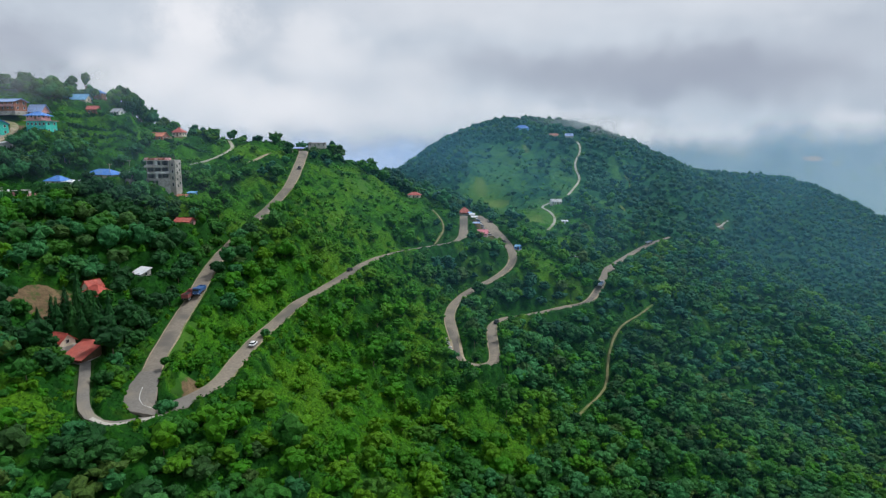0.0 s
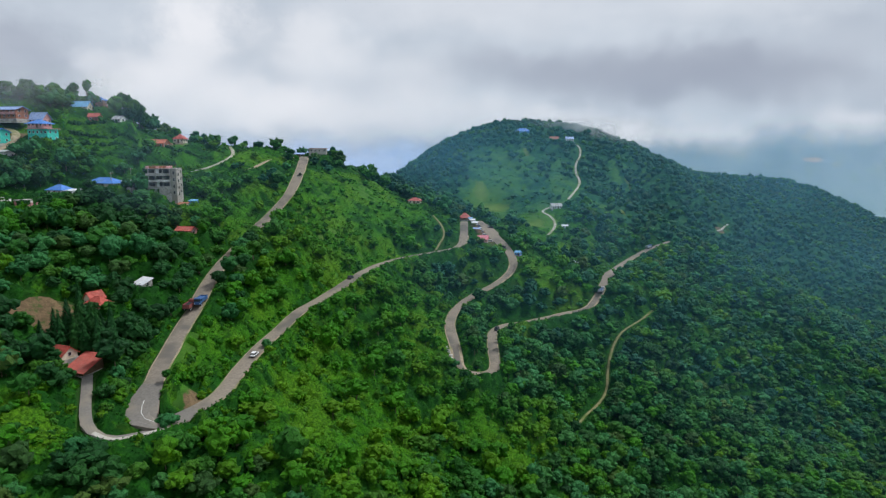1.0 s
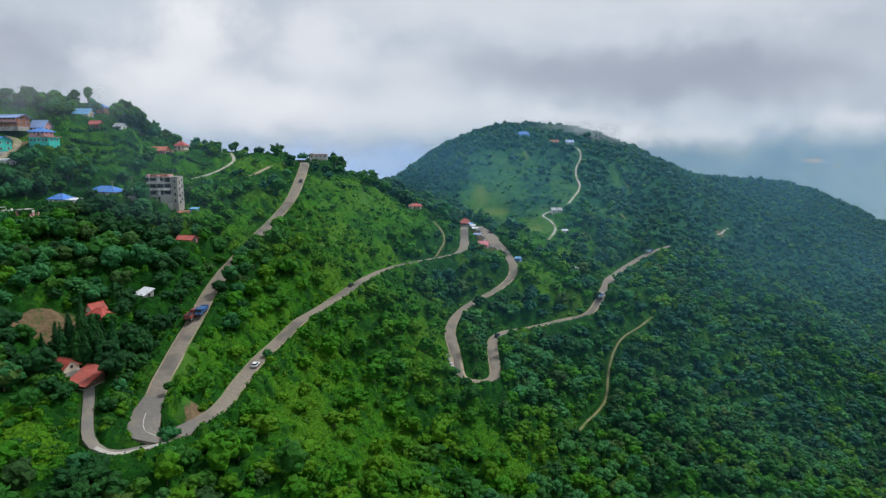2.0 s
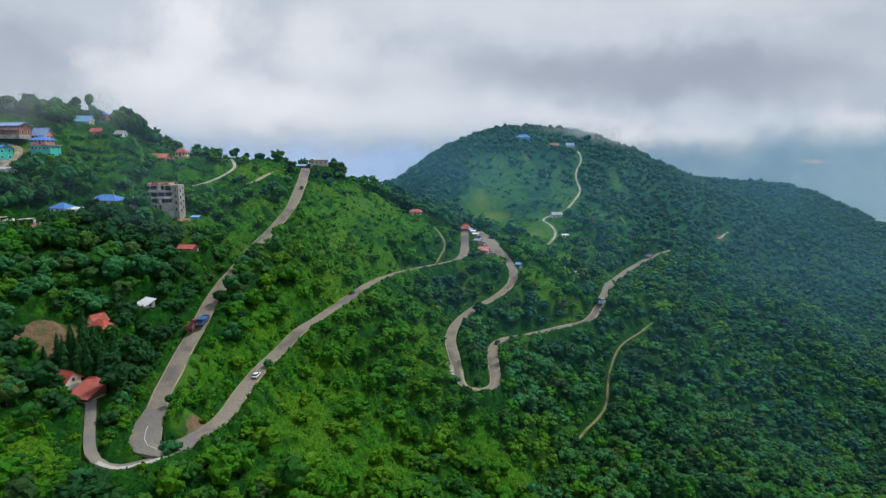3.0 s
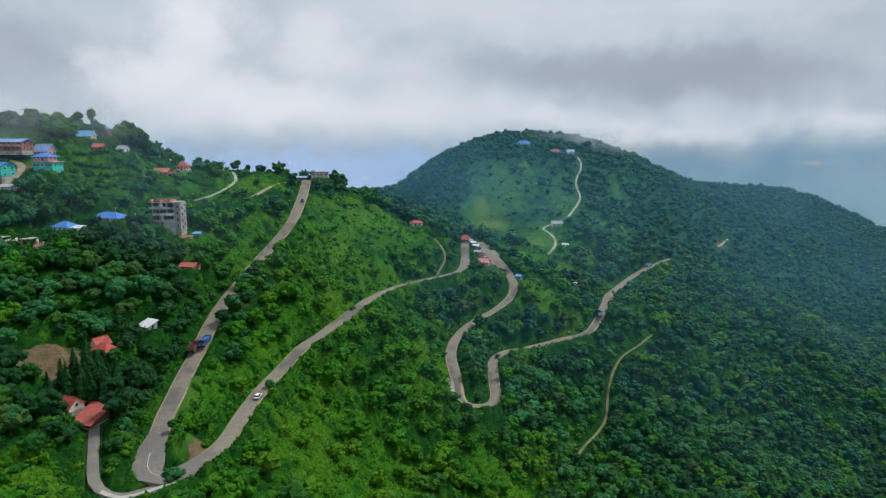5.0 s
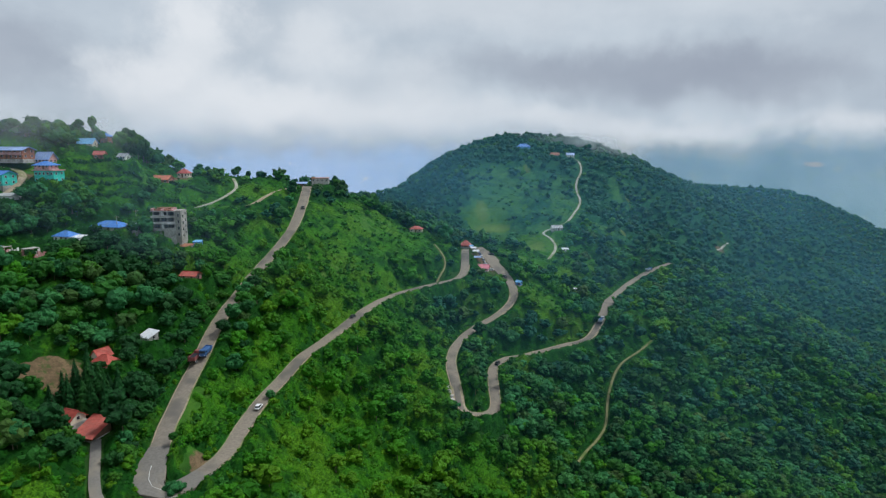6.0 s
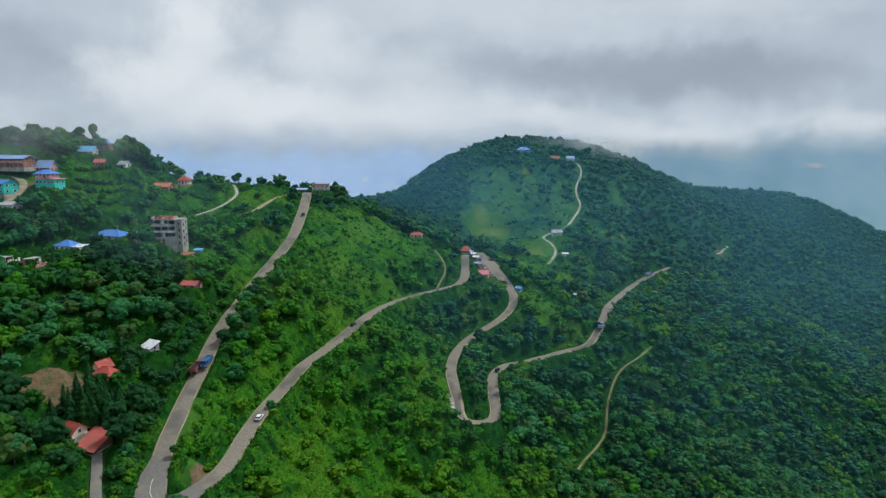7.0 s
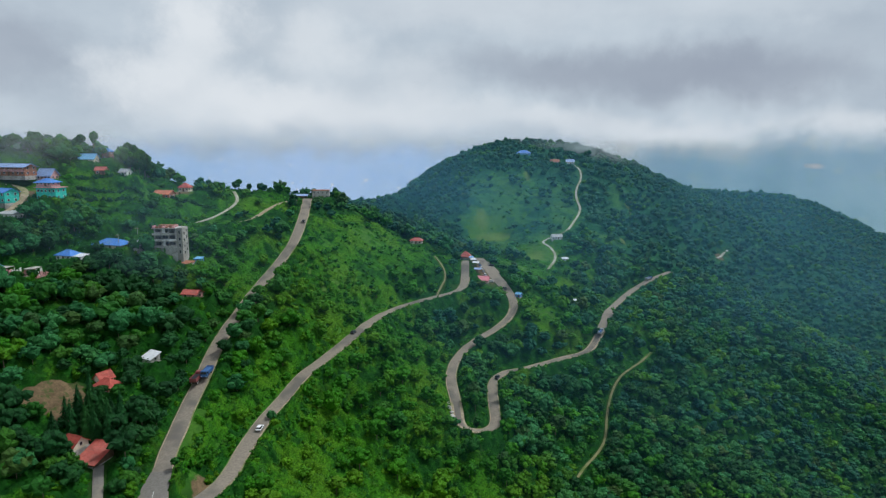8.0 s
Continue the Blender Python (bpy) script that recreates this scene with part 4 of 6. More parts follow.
TRUCK_RED = painted("dull_red_paint", (0.20, 0.055, 0.055), (0.28, 0.09, 0.085), None, 0.5)
TRUCK_BLUE = painted("truck_blue_paint", (0.03, 0.09, 0.24), (0.06, 0.14, 0.32), None, 0.5)
CAR_WHITE = painted("white_car_paint", (0.70, 0.71, 0.73), (0.8, 0.8, 0.82), None, 0.3)
CAR_SILVER = painted("silver_car_paint", (0.36, 0.38, 0.42), (0.45, 0.47, 0.5), None, 0.3)
CLOTH_PINK = painted("pink_awning_cloth", (0.70, 0.20, 0.26), (0.80, 0.34, 0.38))
CLOTH_WHITE = painted("white_awning_cloth", (0.72, 0.72, 0.76), (0.82, 0.82, 0.86))
LINE_WHITE = painted("worn_white_line", (0.55, 0.55, 0.53), (0.72, 0.72, 0.70), (0.36, 0.35, 0.33))


def glass():
    m = bpy.data.materials.new("dark_window_glass")
    m.use_nodes = True
    g = Nodes(m.node_tree)
    b = g.add("ShaderNodeBsdfPrincipled", None, Roughness=0.08)
    g.put(b, "Base Color", g.mix(g.noise(g.add("ShaderNodeNewGeometry").outputs["Position"], 0.6), (0.02, 0.025, 0.03), (0.05, 0.06, 0.07)))
    g.add("ShaderNodeOutputMaterial", None, Surface=b.outputs[0])
    return m


GLASS = glass()


def box(bm, x0, x1, y0, y1, z0, z1):
    v = [bm.verts.new((x, y, z)) for z in (z0, z1) for y in (y0, y1) for x in (x0, x1)]
    for f in ((0, 2, 3, 1), (4, 5, 7, 6), (0, 1, 5, 4), (2, 6, 7, 3), (0, 4, 6, 2), (1, 3, 7, 5)):
        bm.faces.new([v[i] for i in f])
    return v


def slabbed(points, faces, thick):
    """A sheet of flat faces with thickness below it."""
    bm = bmesh.new()
    top = [bm.verts.new(p) for p in points]
    low = [bm.verts.new((p[0], p[1], p[2] - thick)) for p in points]
    edges = {}
    for f in faces:
        bm.faces.new([top[i] for i in f])
        bm.faces.new([low[i] for i in reversed(f)])
        for a, b in zip(f, f[1:] + f[:1]):
            edges[(a, b)] = True
    for a, b in edges:
        if (b, a) not in edges:
            bm.faces.new([top[b], top[a], low[a], low[b]])
    return bm


def roof_mesh(kind, w, d, z, rise, over):
    x, y = w / 2 + over, d / 2 + over
    drop = rise * over / (min(w, d) / 2)
    e = z - drop
    if kind == "gable_x":
        return slabbed([(-x, -y, e), (x, -y, e), (x, 0, z + rise), (-x, 0, z + rise), (-x, y, e), (x, y, e)], [[0, 1, 2, 3], [3, 2, 5, 4]], 0.16)
    if kind == "gable_y":
        return slabbed([(-x, -y, e), (-x, y, e), (0, y, z + rise), (0, -y, z + rise), (x, -y, e), (x, y, e)], [[0, 3, 2, 1], [3, 4, 5, 2]], 0.16)
    if kind == "hip":
        k = min(w, d) / 2
        if w >= d:
            return slabbed([(-x, -y, e), (x, -y, e), (x, y, e), (-x, y, e), (-w / 2 + k, 0, z + rise), (w / 2 - k, 0, z + rise)], [[0, 1, 5, 4], [1, 2, 5], [2, 3, 4, 5], [3, 0, 4]], 0.16)
        return slabbed([(-x, -y, e), (x, -y, e), (x, y, e), (-x, y, e), (0, -d / 2 + k, z + rise), (0, d / 2 - k, z + rise)], [[0, 1, 4], [1, 2, 5, 4], [2, 3, 5], [3, 0, 4, 5]], 0.16)
    if kind == "shed":
        return slabbed([(-x, -y, z), (x, -y, z), (x, y, z + rise), (-x, y, z + rise)], [[0, 1, 2, 3]], 0.14)
    return slabbed([(-x, -y, z + 0.2), (x, -y, z + 0.2), (x, y, z + 0.2), (-x, y, z + 0.2)], [[0, 1, 2, 3]], 0.25)


def window(thing, x, y, z, side, w=1.05, h=1.15, frame_material=None):
    """A window on a face: 'f' front, 'b' back, 'l' left, 'r' right; a frame with a sill and its pane."""
    fr, pn = bmesh.new(), bmesh.new()
    for bm, g, o in ((fr, 0.0, 0.09), (pn, 0.09, 0.115)):
        a, b = w / 2 - g, h / 2 - g
        if side in "fb":
            s = -1 if side == "f" else 1
            box(bm, x - a, x + a, min(y, y + s * o), max(y, y + s * o), z - b, z + b)
        else:
            s = -1 if side == "l" else 1
            box(bm, min(x, x + s * o), max(x, x + s * o), y - a, y + a, z - b, z + b)
    wn = part("window", fr, frame_material or WHITE, thing)
    part("pane", pn, GLASS, wn)
    return wn


def house(name, site, yaw, w, d, floors, wall, roof, kind, label, rise=1.8, over=0.6, front=3, side=2, tall=2.9, base=2.5, band=None, frame_material=None, door=True, category="house", shift=(0, 0, 0)):
    """A house of plastered walls with windows, a door and a sheet roof; it stands on a plinth that reaches into the slope."""
    x, y, r, z = SITES[site]
    h = new(name)
    h.matrix_world = pose(x + shift[0], y + shift[1], z + shift[2], 0, 0, yaw)
    top = floors * tall
    bm = bmesh.new()
    box(bm, -w / 2, w / 2, -d / 2, d / 2, -0.3, top)
    if kind == "gable_x":
        for s in (-1, 1):
            q = [bm.verts.new(p) for p in ((s * w / 2, -d / 2, top), (s * w / 2, d / 2, top), (s * w / 2, 0, top + rise - 0.1))]
            bm.faces.new(q)
    elif kind == "gable_y":
        for s in (-1, 1):
            q = [bm.verts.new(p) for p in ((-w / 2, s * d / 2, top), (w / 2, s * d / 2, top), (0, s * d / 2, top + rise - 0.1))]
            bm.faces.new(q)
    elif kind == "shed":
        q = [bm.verts.new(p) for p in ((-w / 2, -d / 2, top), (w / 2, -d / 2, top), (w / 2, d / 2, top), (-w / 2, d / 2, top), (-w / 2, d / 2, top + rise - 0.2), (w / 2, d / 2, top + rise - 0.2))]
        bm.faces.new((q[3], q[4], q[0])), bm.faces.new((q[1], q[5], q[2])), bm.faces.new((q[3], q[2], q[5], q[4]))
    part("wall", bm, wall, h)
    bm = bmesh.new()
    box(bm, -w / 2 - 0.25, w / 2 + 0.25, -d / 2 - 0.25, d / 2 + 0.25, -base, 0.15)
    part("plinth", bm, RAW, h)
    rf = part("roof", roof_mesh(kind, w, d, top + 0.05, rise, over), roof, h)
    if kind in ("gable_x", "hip", "gable_y"):
        bm = bmesh.new()
        k = min(w, d) / 2
        lx, ly = (w / 2 + over, 0.12) if kind == "gable_x" else (0.12, d / 2 + over) if kind == "gable_y" else (max(w / 2 - k, 0.12), max(d / 2 - k, 0.12))
        box(bm, -lx, lx, -ly, ly, top + rise + 0.02, top + rise + 0.13)
        part("ridge_cap", bm, roof, rf)
    for fl in range(floors):
        zc = fl * tall + 1.55
        for i in range(front):
            px = (i + 0.5) * w / front - w / 2
            if door and fl == 0 and i == front // 2:
                bm = bmesh.new()
                box(bm, px - 0.5, px + 0.5, -d / 2 - 0.07, -d / 2, 0.15, 2.2)
                part("door", bm, TIMBER, h, "dark wooden door")
            else:
                window(h, px, -d / 2, zc, "f", frame_material=frame_material)
        for i in range(side):
            py = (i + 0.5) * d / side - d / 2
            window(h, -w / 2, py, zc, "l", frame_material=frame_material)
            window(h, w / 2, py, zc, "r", frame_material=frame_material)
        if band and fl:
            bm = bmesh.new()
            box(bm, -w / 2 - 0.6, w / 2 + 0.6, -d / 2 - 1.1, -d / 2 + 0.02, fl * tall - 0.12, fl * tall + 0.08)
            box(bm, -w / 2 - 0.6, w / 2 + 0.6, -d / 2 - 1.1, -d / 2 - 1.02, fl * tall + 0.08, fl * tall + 0.95)
            part("balcony", bm, band, h)
    return tagged(h, label, category)


# the village on the hill
house("long_house", "long_house", -14, 22, 7, 2, BROWN, PALE_BLUE, "gable_x", "long two-storey red-brown house with a pale blue sheet roof", 1.3, 0.9, 8, 2, tall=2.35, base=1.8, band=PINK)
house("turquoise_house", "turquoise_house", -8, 10.2, 7, 2, TURQUOISE, PINK, "flat", "turquoise two-storey house with a pinkish roof terrace", 0.3, 0.7, 5, 2, door=False)
house("rooftop_storey", "turquoise_house", -8, 7.8, 6, 1, PINK, BLUE, "hip", "pink rooftop storey with a bright blue sheet roof", 1.5, 0.9, 4, 2, tall=2.4, base=0.1, shift=(-1.4, 0.3, 6.35))
house("pale_roofed_house", "pale_house", -8, 7.6, 5.5, 1, PINK, PALE_BLUE, "gable_x", "house with a faded pale blue sheet roof", 3.0, 0.7, 4, 2)
house("turquoise_house", "left_house", -20, 9, 7, 2, TURQUOISE, BLUE, "gable_x", "turquoise house with a blue roof beside the lane", 1.5, 0.6, 3, 2, tall=2.7)
house("white_house", "white_house", -12, 9, 6, 1, WHITE, GREY_SHEET, "shed", "low white house with a grey sheet roof", 0.8, 0.5, 4, 2)
house("hilltop_house", "hilltop_house", -4, 8.5, 5, 1, CREAM, SKY_BLUE, "gable_x", "hilltop house with a light blue sheet roof", 2.4, 0.6, 3, 1, tall=2.2)
house("tall_house", "tank_house", -4, 4.6, 4, 2, BROWN, BLUE, "hip", "small tall house with a dark blue roof in the mist", 1.4, 0.5, 2, 1, tall=2.5)
house("cottage", "brown_cottage", 6, 5, 4, 1, BROWN, RED, "gable_x", "small red-brown cottage among trees", 1.5, 0.5, 2, 1)
house("cottage", "tent_house", -16, 5, 4, 1, WHITE, GREY_SHEET, "gable_x", "cottage with a pale grey sheet roof", 1.5, 0.5, 3, 1, tall=2.3)
house("red_cottage", "red_cottage", -6, 5.8, 5, 1, CREAM, RED, "hip", "cream cottage with a bright red sheet roof", 2.2, 0.5, 3, 2)
house("orange_cottage", "orange_cottage", -8, 9, 6, 1, BROWN, ORANGE, "gable_x", "low cottage with an orange sheet roof", 1.8, 0.6, 3, 2)
# sheds along the lower lane
house("blue_roofed_shed", "blue_shed", -12, 14, 8, 1, CREAM, BLUE, "hip", "long shed with a bright blue sheet roof", 2.0, 0.7, 4, 2)
house("lean_to", "blue_shed", -12, 4.5, 4, 1, WHITE, ZINC, "shed", "white lean-to with a zinc roof", 0.5, 0.3, 1, 1, shift=(9.6, 1.5, 0.5))
house("blue_roofed_store", "blue_store", -14, 7.5, 6, 1, WHITE, BLUE, "hip", "white store with a blue sheet roof", 1.8, 0.6, 3, 2)
house("white_annexe", "blue_store", -14, 5, 4.5, 1, WHITE, ZINC, "shed", "small white annexe with a zinc roof", 0.5, 0.3, 2, 1, shift=(6.0, -2.0, -0.6))
house("blue_roofed_shed", "left_shed", -20, 9, 6, 1, WHITE, SKY_BLUE, "gable_x", "shed with a light blue roof above the rubble yard", 1.5, 0.5, 2, 1)
house("shack", "rusty_shack", -6, 5, 4, 1, RAW, RUST, "shed", "little shack with a rusty roof", 0.7, 0.4, 1, 1, tall=2.4)
house("shack", "blue_tank_shack", 0, 3.4, 3.2, 1, BLUE, SKY_BLUE, "shed", "small shack of blue-painted sheets", 0.4, 0.3, 1, 1, tall=2.6)
house("shack", "pink_shack", -10, 7, 5, 1, PINK, RED, "gable_x", "pink shack with a faded red roof", 1.3, 0.5, 2, 1, tall=2.4)
house("white_roofed_shed", "white_roof_shed", -28, 5.0, 4.0, 1, RAW, ZINC, "shed", "shed with a white sheet roof among trees", 1.8, 0.5, 2, 1, tall=1.7, door=False)
# red-roofed houses above the hairpin
house("red_villa", "red_villa", -14, 6.6, 4.6, 1, CREAM, RED, "hip", "cream villa with red hipped roofs among trees", 1.8, 0.6, 3, 2, tall=2.4, base=3.5)
house("villa_wing", "red_villa", 62, 4.6, 4.0, 1, CREAM, RED, "gable_x", "wing of the villa with a red gabled roof and cream gable", 1.9, 0.5, 2, 2, tall=3.0, base=3.5, shift=(-2.8, 3.2, 0.3))
house("villa_porch", "red_villa", -14, 3.2, 2.6, 1, WHITE, RED, "hip", "small porch with a red hipped roof", 1.0, 0.4, 1, 1, tall=2.4, base=3.5, shift=(1.6, -3.4, -0.3))
house("gate_house", "gate_house", -22, 5.0, 5.0, 1, CREAM, RED, "gable_x", "small house with a red gabled roof", 2.0, 0.55, 2, 1, tall=1.7, shift=(-0.2, 0.6, -1.3))
# barn walls are low and dark, imitating walls hidden in the roof's shade
house("red_barn", "barn", -14, 6.0, 7.6, 1, TIMBER, RED, "shed", "house with one wide red sheet roof by the lane", 3.0, 0.9, 0, 0, tall=1.2, door=False, shift=(-0.6, 1.0, -1.2))
# on the crest
house("crest_house", "crest_house", 6, 11, 8, 2, RAW, RUST, "flat", "unpainted two-storey concrete house on the crest", 0.3, 0.3, 4, 2, tall=2.8)
house("crest_stall", "crest_stall", 4, 11, 4, 1, TIMBER, PALE_BLUE, "shed", "dark roadside stall with a bluish sheet roof", 0.9, 0.6, 4, 1, tall=2.5)
house("white_house", "crest_white", 0, 9, 5, 1, WHITE, ZINC, "gable_x", "small white house among crest trees", 1.5, 0.5, 3, 1)
# along the middle spur
house("hut", "hut", -8, 8, 5, 1, CREAM, RED, "hip", "hut with a bright red roof on the grassy spur", 1.5, 0.6, 3, 1)
house("shop", "shop", -4, 6.6, 5, 1, BROWN, RED, "hip", "roadside shop with a bright red roof", 2.6, 0.7, 3, 1, tall=2.2)
house("pink_stall", "pink_stall", -10, 6.8, 4.4, 1, PINK, CLOTH_PINK, "gable_x", "roadside food stall with a pink and red roof", 1.9, 0.7, 3, 1, tall=2.4)
house("booth", "booth", 8, 4.2, 3.4, 1, WHITE, ZINC, "shed", "small white booth beside the lane", 0.8, 0.4, 2, 1, tall=2.4)
house("tarp_stall", "tarp_stall", -35, 3.6, 3, 1, BLUE, SKY_BLUE, "gable_x", "stall hung with bright blue tarpaulin", 1.0, 0.3, 2, 1, tall=2.0)
house("slope_shed", "slope_shed", -12, 7, 4, 1, RAW, ZINC, "shed", "small grey shed on the slope", 0.6, 0.4, 2, 1, tall=2.2)
house("hill_house", "hill_white_house", 8, 9, 5, 1, WHITE, GREY_SHEET, "gable_x", "long white house beside the hill path", 1.8, 0.6, 4, 1)
house("hill_shed", "hill_shed", 0, 5, 3.5, 1, WHITE, ZINC, "shed", "white shed in the meadow", 0.6, 0.4, 2, 1, tall=2.2)
house("hill_blue_house", "hill_blue_house", -14, 16, 8, 1, SKY_BLUE, BLUE, "hip", "house with a bright blue roof near the misty hilltop", 3.0, 0.9, 3, 1, tall=4.0, base=6)
house("hill_brown_house", "hill_brown_house", 4, 10, 6, 1, PINK, RUST, "gable_x", "brownish house near the hilltop", 2.6, 0.6, 3, 1, tall=3.6, base=6)
house("hill_far_house", "hill_far_house", 0, 9, 6, 1, WHITE, PALE_BLUE, "gable_x", "house with a pale blue roof at the top of the path", 2.4, 0.6, 3, 1, tall=3.6, base=6)


def ruin(site, yaw):
    """An unfinished concrete building: slabs, columns and patchy infill, with a solid stair tower at one end."""
    x, y, r, z = SITES[site]
    h = new("unfinished_building")
    h.matrix_world = pose(x, y, z, 0, 0, yaw)
    w, d, tall, floors = 10.5, 7.0, 3.0, 3
    for k in range(floors + 1):
        bm = bmesh.new()
        box(bm, -w / 2 - 0.7, w / 2, -d / 2 - 0.8, d / 2 + 0.3, 3.0 + k * tall, 3.28 + k * tall)
        part("floor_slab", bm, RAW, h)
    for k in range(-1, floors):
        for i in range(4):
            for yy in (-d / 2 + 0.25, d / 2 - 0.25):
                bm = bmesh.new()
                px = -w / 2 + 0.3 + i * (w - 0.6) / 3
                z0 = -3.0 if k < 0 else 3.28 + k * tall
                box(bm, px - 0.22, px + 0.22, yy - 0.22, yy + 0.22, z0, 3.0 + (k + 1) * tall if k >= 0 else 3.0)
                part("column", bm, RAW, h)
    rnd = random.Random(5)
    for k in range(floors):
        z0 = 3.28 + k * tall
        bm = bmesh.new()
        box(bm, -w / 2 + 0.5, w / 2 - 0.3, d / 2 - 0.4, d / 2 - 0.15, z0, z0 + tall - 0.28)
        part("back_wall", bm, RAW, h)
        for i in range(3):
            a = -w / 2 + 0.55 + i * (w - 0.6) / 3
            b = a + (w - 0.6) / 3 - 0.5
            bm = bmesh.new()
            box(bm, a, b, -d / 2 + 0.12, -d / 2 + 0.32, z0, z0 + (0.85, 0.7, 1.0)[(i + k) % 3])
            if (i + 2 * k) % 4 == 1:
                box(bm, a, a + 1.3, -d / 2 + 0.12, -d / 2 + 0.32, z0, z0 + tall - 0.28)
            part("infill_wall", bm, WHITE if (i + k) % 2 else RAW, h)
        bm = bmesh.new()
        box(bm, -w / 2 - 0.65, w / 2 - 0.1, -d / 2 - 0.78, -d / 2 - 0.68, z0, z0 + 0.75)
        part("balcony_front", bm, (RAW, WHITE, RAW)[k], h)
        for i in range(2):
            px = -w / 2 + 0.3 + (i + 1) * (w - 0.6) / 3
            bm = bmesh.new()
            box(bm, px - 0.1, px + 0.1, -d / 2 + 0.5, d / 2 - 0.5, z0, z0 + tall - 0.28)
            part("partition_wall", bm, RAW, h)
        # side wall added at full height to keep the open floors dark
        bm = bmesh.new()
        box(bm, -w / 2 + 0.1, -w / 2 + 0.3, -d / 2 + 0.5, d / 2 - 0.5, z0, z0 + 2.7)
        part("side_wall", bm, RAW, h)
    bm = bmesh.new()
    box(bm, w / 2 + 0.003, w / 2 + 2.6, -d / 2 - 0.2, d / 2 + 0.2, -4.0, 3.0 + floors * tall + 0.3)
    part("stair_tower", bm, CONCRETE, h, "pale weathered stair tower")
    for k in range(4):
        window(h, w / 2 + 2.6, -1.4, 0.5 + k * tall, "r", 1.2, 1.5, RAW)
        window(h, w / 2 + 2.6, 1.6, 1.6 + k * tall, "r", 0.9, 1.3, RAW)
        window(h, w / 2 + 1.4, -d / 2 - 0.2, 1.2 + k * tall, "f", 0.9, 1.6, RAW)
    top = 3.28 + floors * tall
    for i in range(7):
        a = -w / 2 + i * 1.55 - 0.5
        bm = bmesh.new()
        box(bm, a, a + rnd.uniform(0.9, 1.5), -d / 2 - 0.5, -d / 2 - 0.3, top, top + rnd.uniform(0.35, 1.0))
        box(bm, a, a + 0.2, -d / 2 - 0.3, d / 2 - 0.4 - rnd.uniform(0, 4), top, top + rnd.uniform(0.4, 1.1))
        part("brick_parapet", bm, RUST if i % 3 else PINK, h, "unplastered red brick parapet")
    bm = bmesh.new()
    box(bm, -w / 2 - 0.3, w / 2, -d / 2 - 0.3, d / 2, -5.0, -2.9)
    box(bm, w / 2 - 5.5, w / 2, -d / 2 - 0.3, -d / 2, -5.0, 3.0)
    part("base_wall", bm, RAW, h)
    for i in range(9):
        bm = bmesh.new()
        px = -w / 2 + i * w / 8
        bmesh.ops.create_cone(bm, segments=5, radius1=0.07, radius2=0.05, depth=1.6, cap_ends=True, matrix=Matrix.Translation((px, -d / 2 + (0.2 if i % 2 else d - 0.6), 3.28 + floors * tall + 0.8)))
        part("rebar", bm, RUST, h)
    bm = bmesh.new()
    box(bm, -w / 2 + 1.0, w / 2 - 1.5, 0.2, 2.8, 3.3 + floors * tall, 4.3 + floors * tall)
    part("roof_heap", bm, RUST, h, "rusty red roof remnants")
    return tagged(h, "unfinished four-storey concrete building with open dark floors", "building")


ruin("ruin", 2)


def broken_house(x, y, yaw, w, d, wall, inner, label, seed):
    """A roofless house: ragged walls of uneven height, an inner wall and a part of the floor slab left over a corner."""
    rnd = random.Random(seed)
    h = new("roofless_house")
    h.matrix_world = pose(x, y, ground_at(x, y) - 0.4, 0, 0, yaw)
    for n, (x0, y0, x1, y1) in enumerate(((-w / 2, -d / 2, w / 2, -d / 2), (-w / 2, d / 2, w / 2, d / 2), (-w / 2, -d / 2, -w / 2, d / 2), (w / 2, -d / 2, w / 2, d / 2), (0.2, -d / 2, 0.2, d / 2))):
        bm = bmesh.new()
        k = 6
        for i in range(k):
            a, b = i / k, (i + 1) / k
            ax, ay, bx, by = x0 + (x1 - x0) * a, y0 + (y1 - y0) * a, x0 + (x1 - x0) * b, y0 + (y1 - y0) * b
            t = 0.14 - 0.01 * n
            tall = rnd.uniform(1.2, 3.6) if i not in (1, 4) else rnd.uniform(0.5, 1.3)
            box(bm, min(ax, bx) - t, max(ax, bx) + t, min(ay, by) - t, max(ay, by) + t, -1.5, tall)
        part("inner_wall" if n == 4 else "wall", bm, inner if n == 4 else wall, h)
    bm = bmesh.new()
    box(bm, -w / 2 - 0.3, -0.1, -d / 2 - 0.3, d / 2 + 0.3, 3.62, 3.84)
    part("roof_slab", bm, RAW, h)
    return tagged(h, label, "house")


broken_house(-165.5, 250.5, -18, 6.5, 5.0, PINK, WHITE, "half-demolished house with faded pink walls", 3)
broken_house(-174.0, 247.5, -10, 6.0, 4.5, WHITE, PINK, "roofless white house among trees below the lane", 4)


def rubble(x, y, spread, count, seed):
    """Broken slabs and blocks in a heap."""
    rnd = random.Random(seed)
    bm = bmesh.new()
    for _ in range(count):
        px, py = x + rnd.gauss(0, spread), y + rnd.gauss(0, spread * 0.7)
        a, b, c = (rnd.uniform(0.25, 0.9) for _ in range(3))
        v = box(bm, -a, a, -b, b, -0.3 * c, 0.3 * c)
        m = pose(px, py, ground_at(px, py) + 0.3, rnd.uniform(-35, 35), rnd.uniform(-35, 35), rnd.uniform(0, 180))
        for q in v:
            q.co = m @ q.co
    me = bpy.data.meshes.new("rubble")
    bm.to_mesh(me)
    bm.free()
    me.materials.append(CONCRETE)
    return tagged(new("rubble", me), "pale broken concrete rubble round the roofless houses", "rubble", kind="stuff")


rubble(-169.5, 246.5, 3.0, 45, 8)


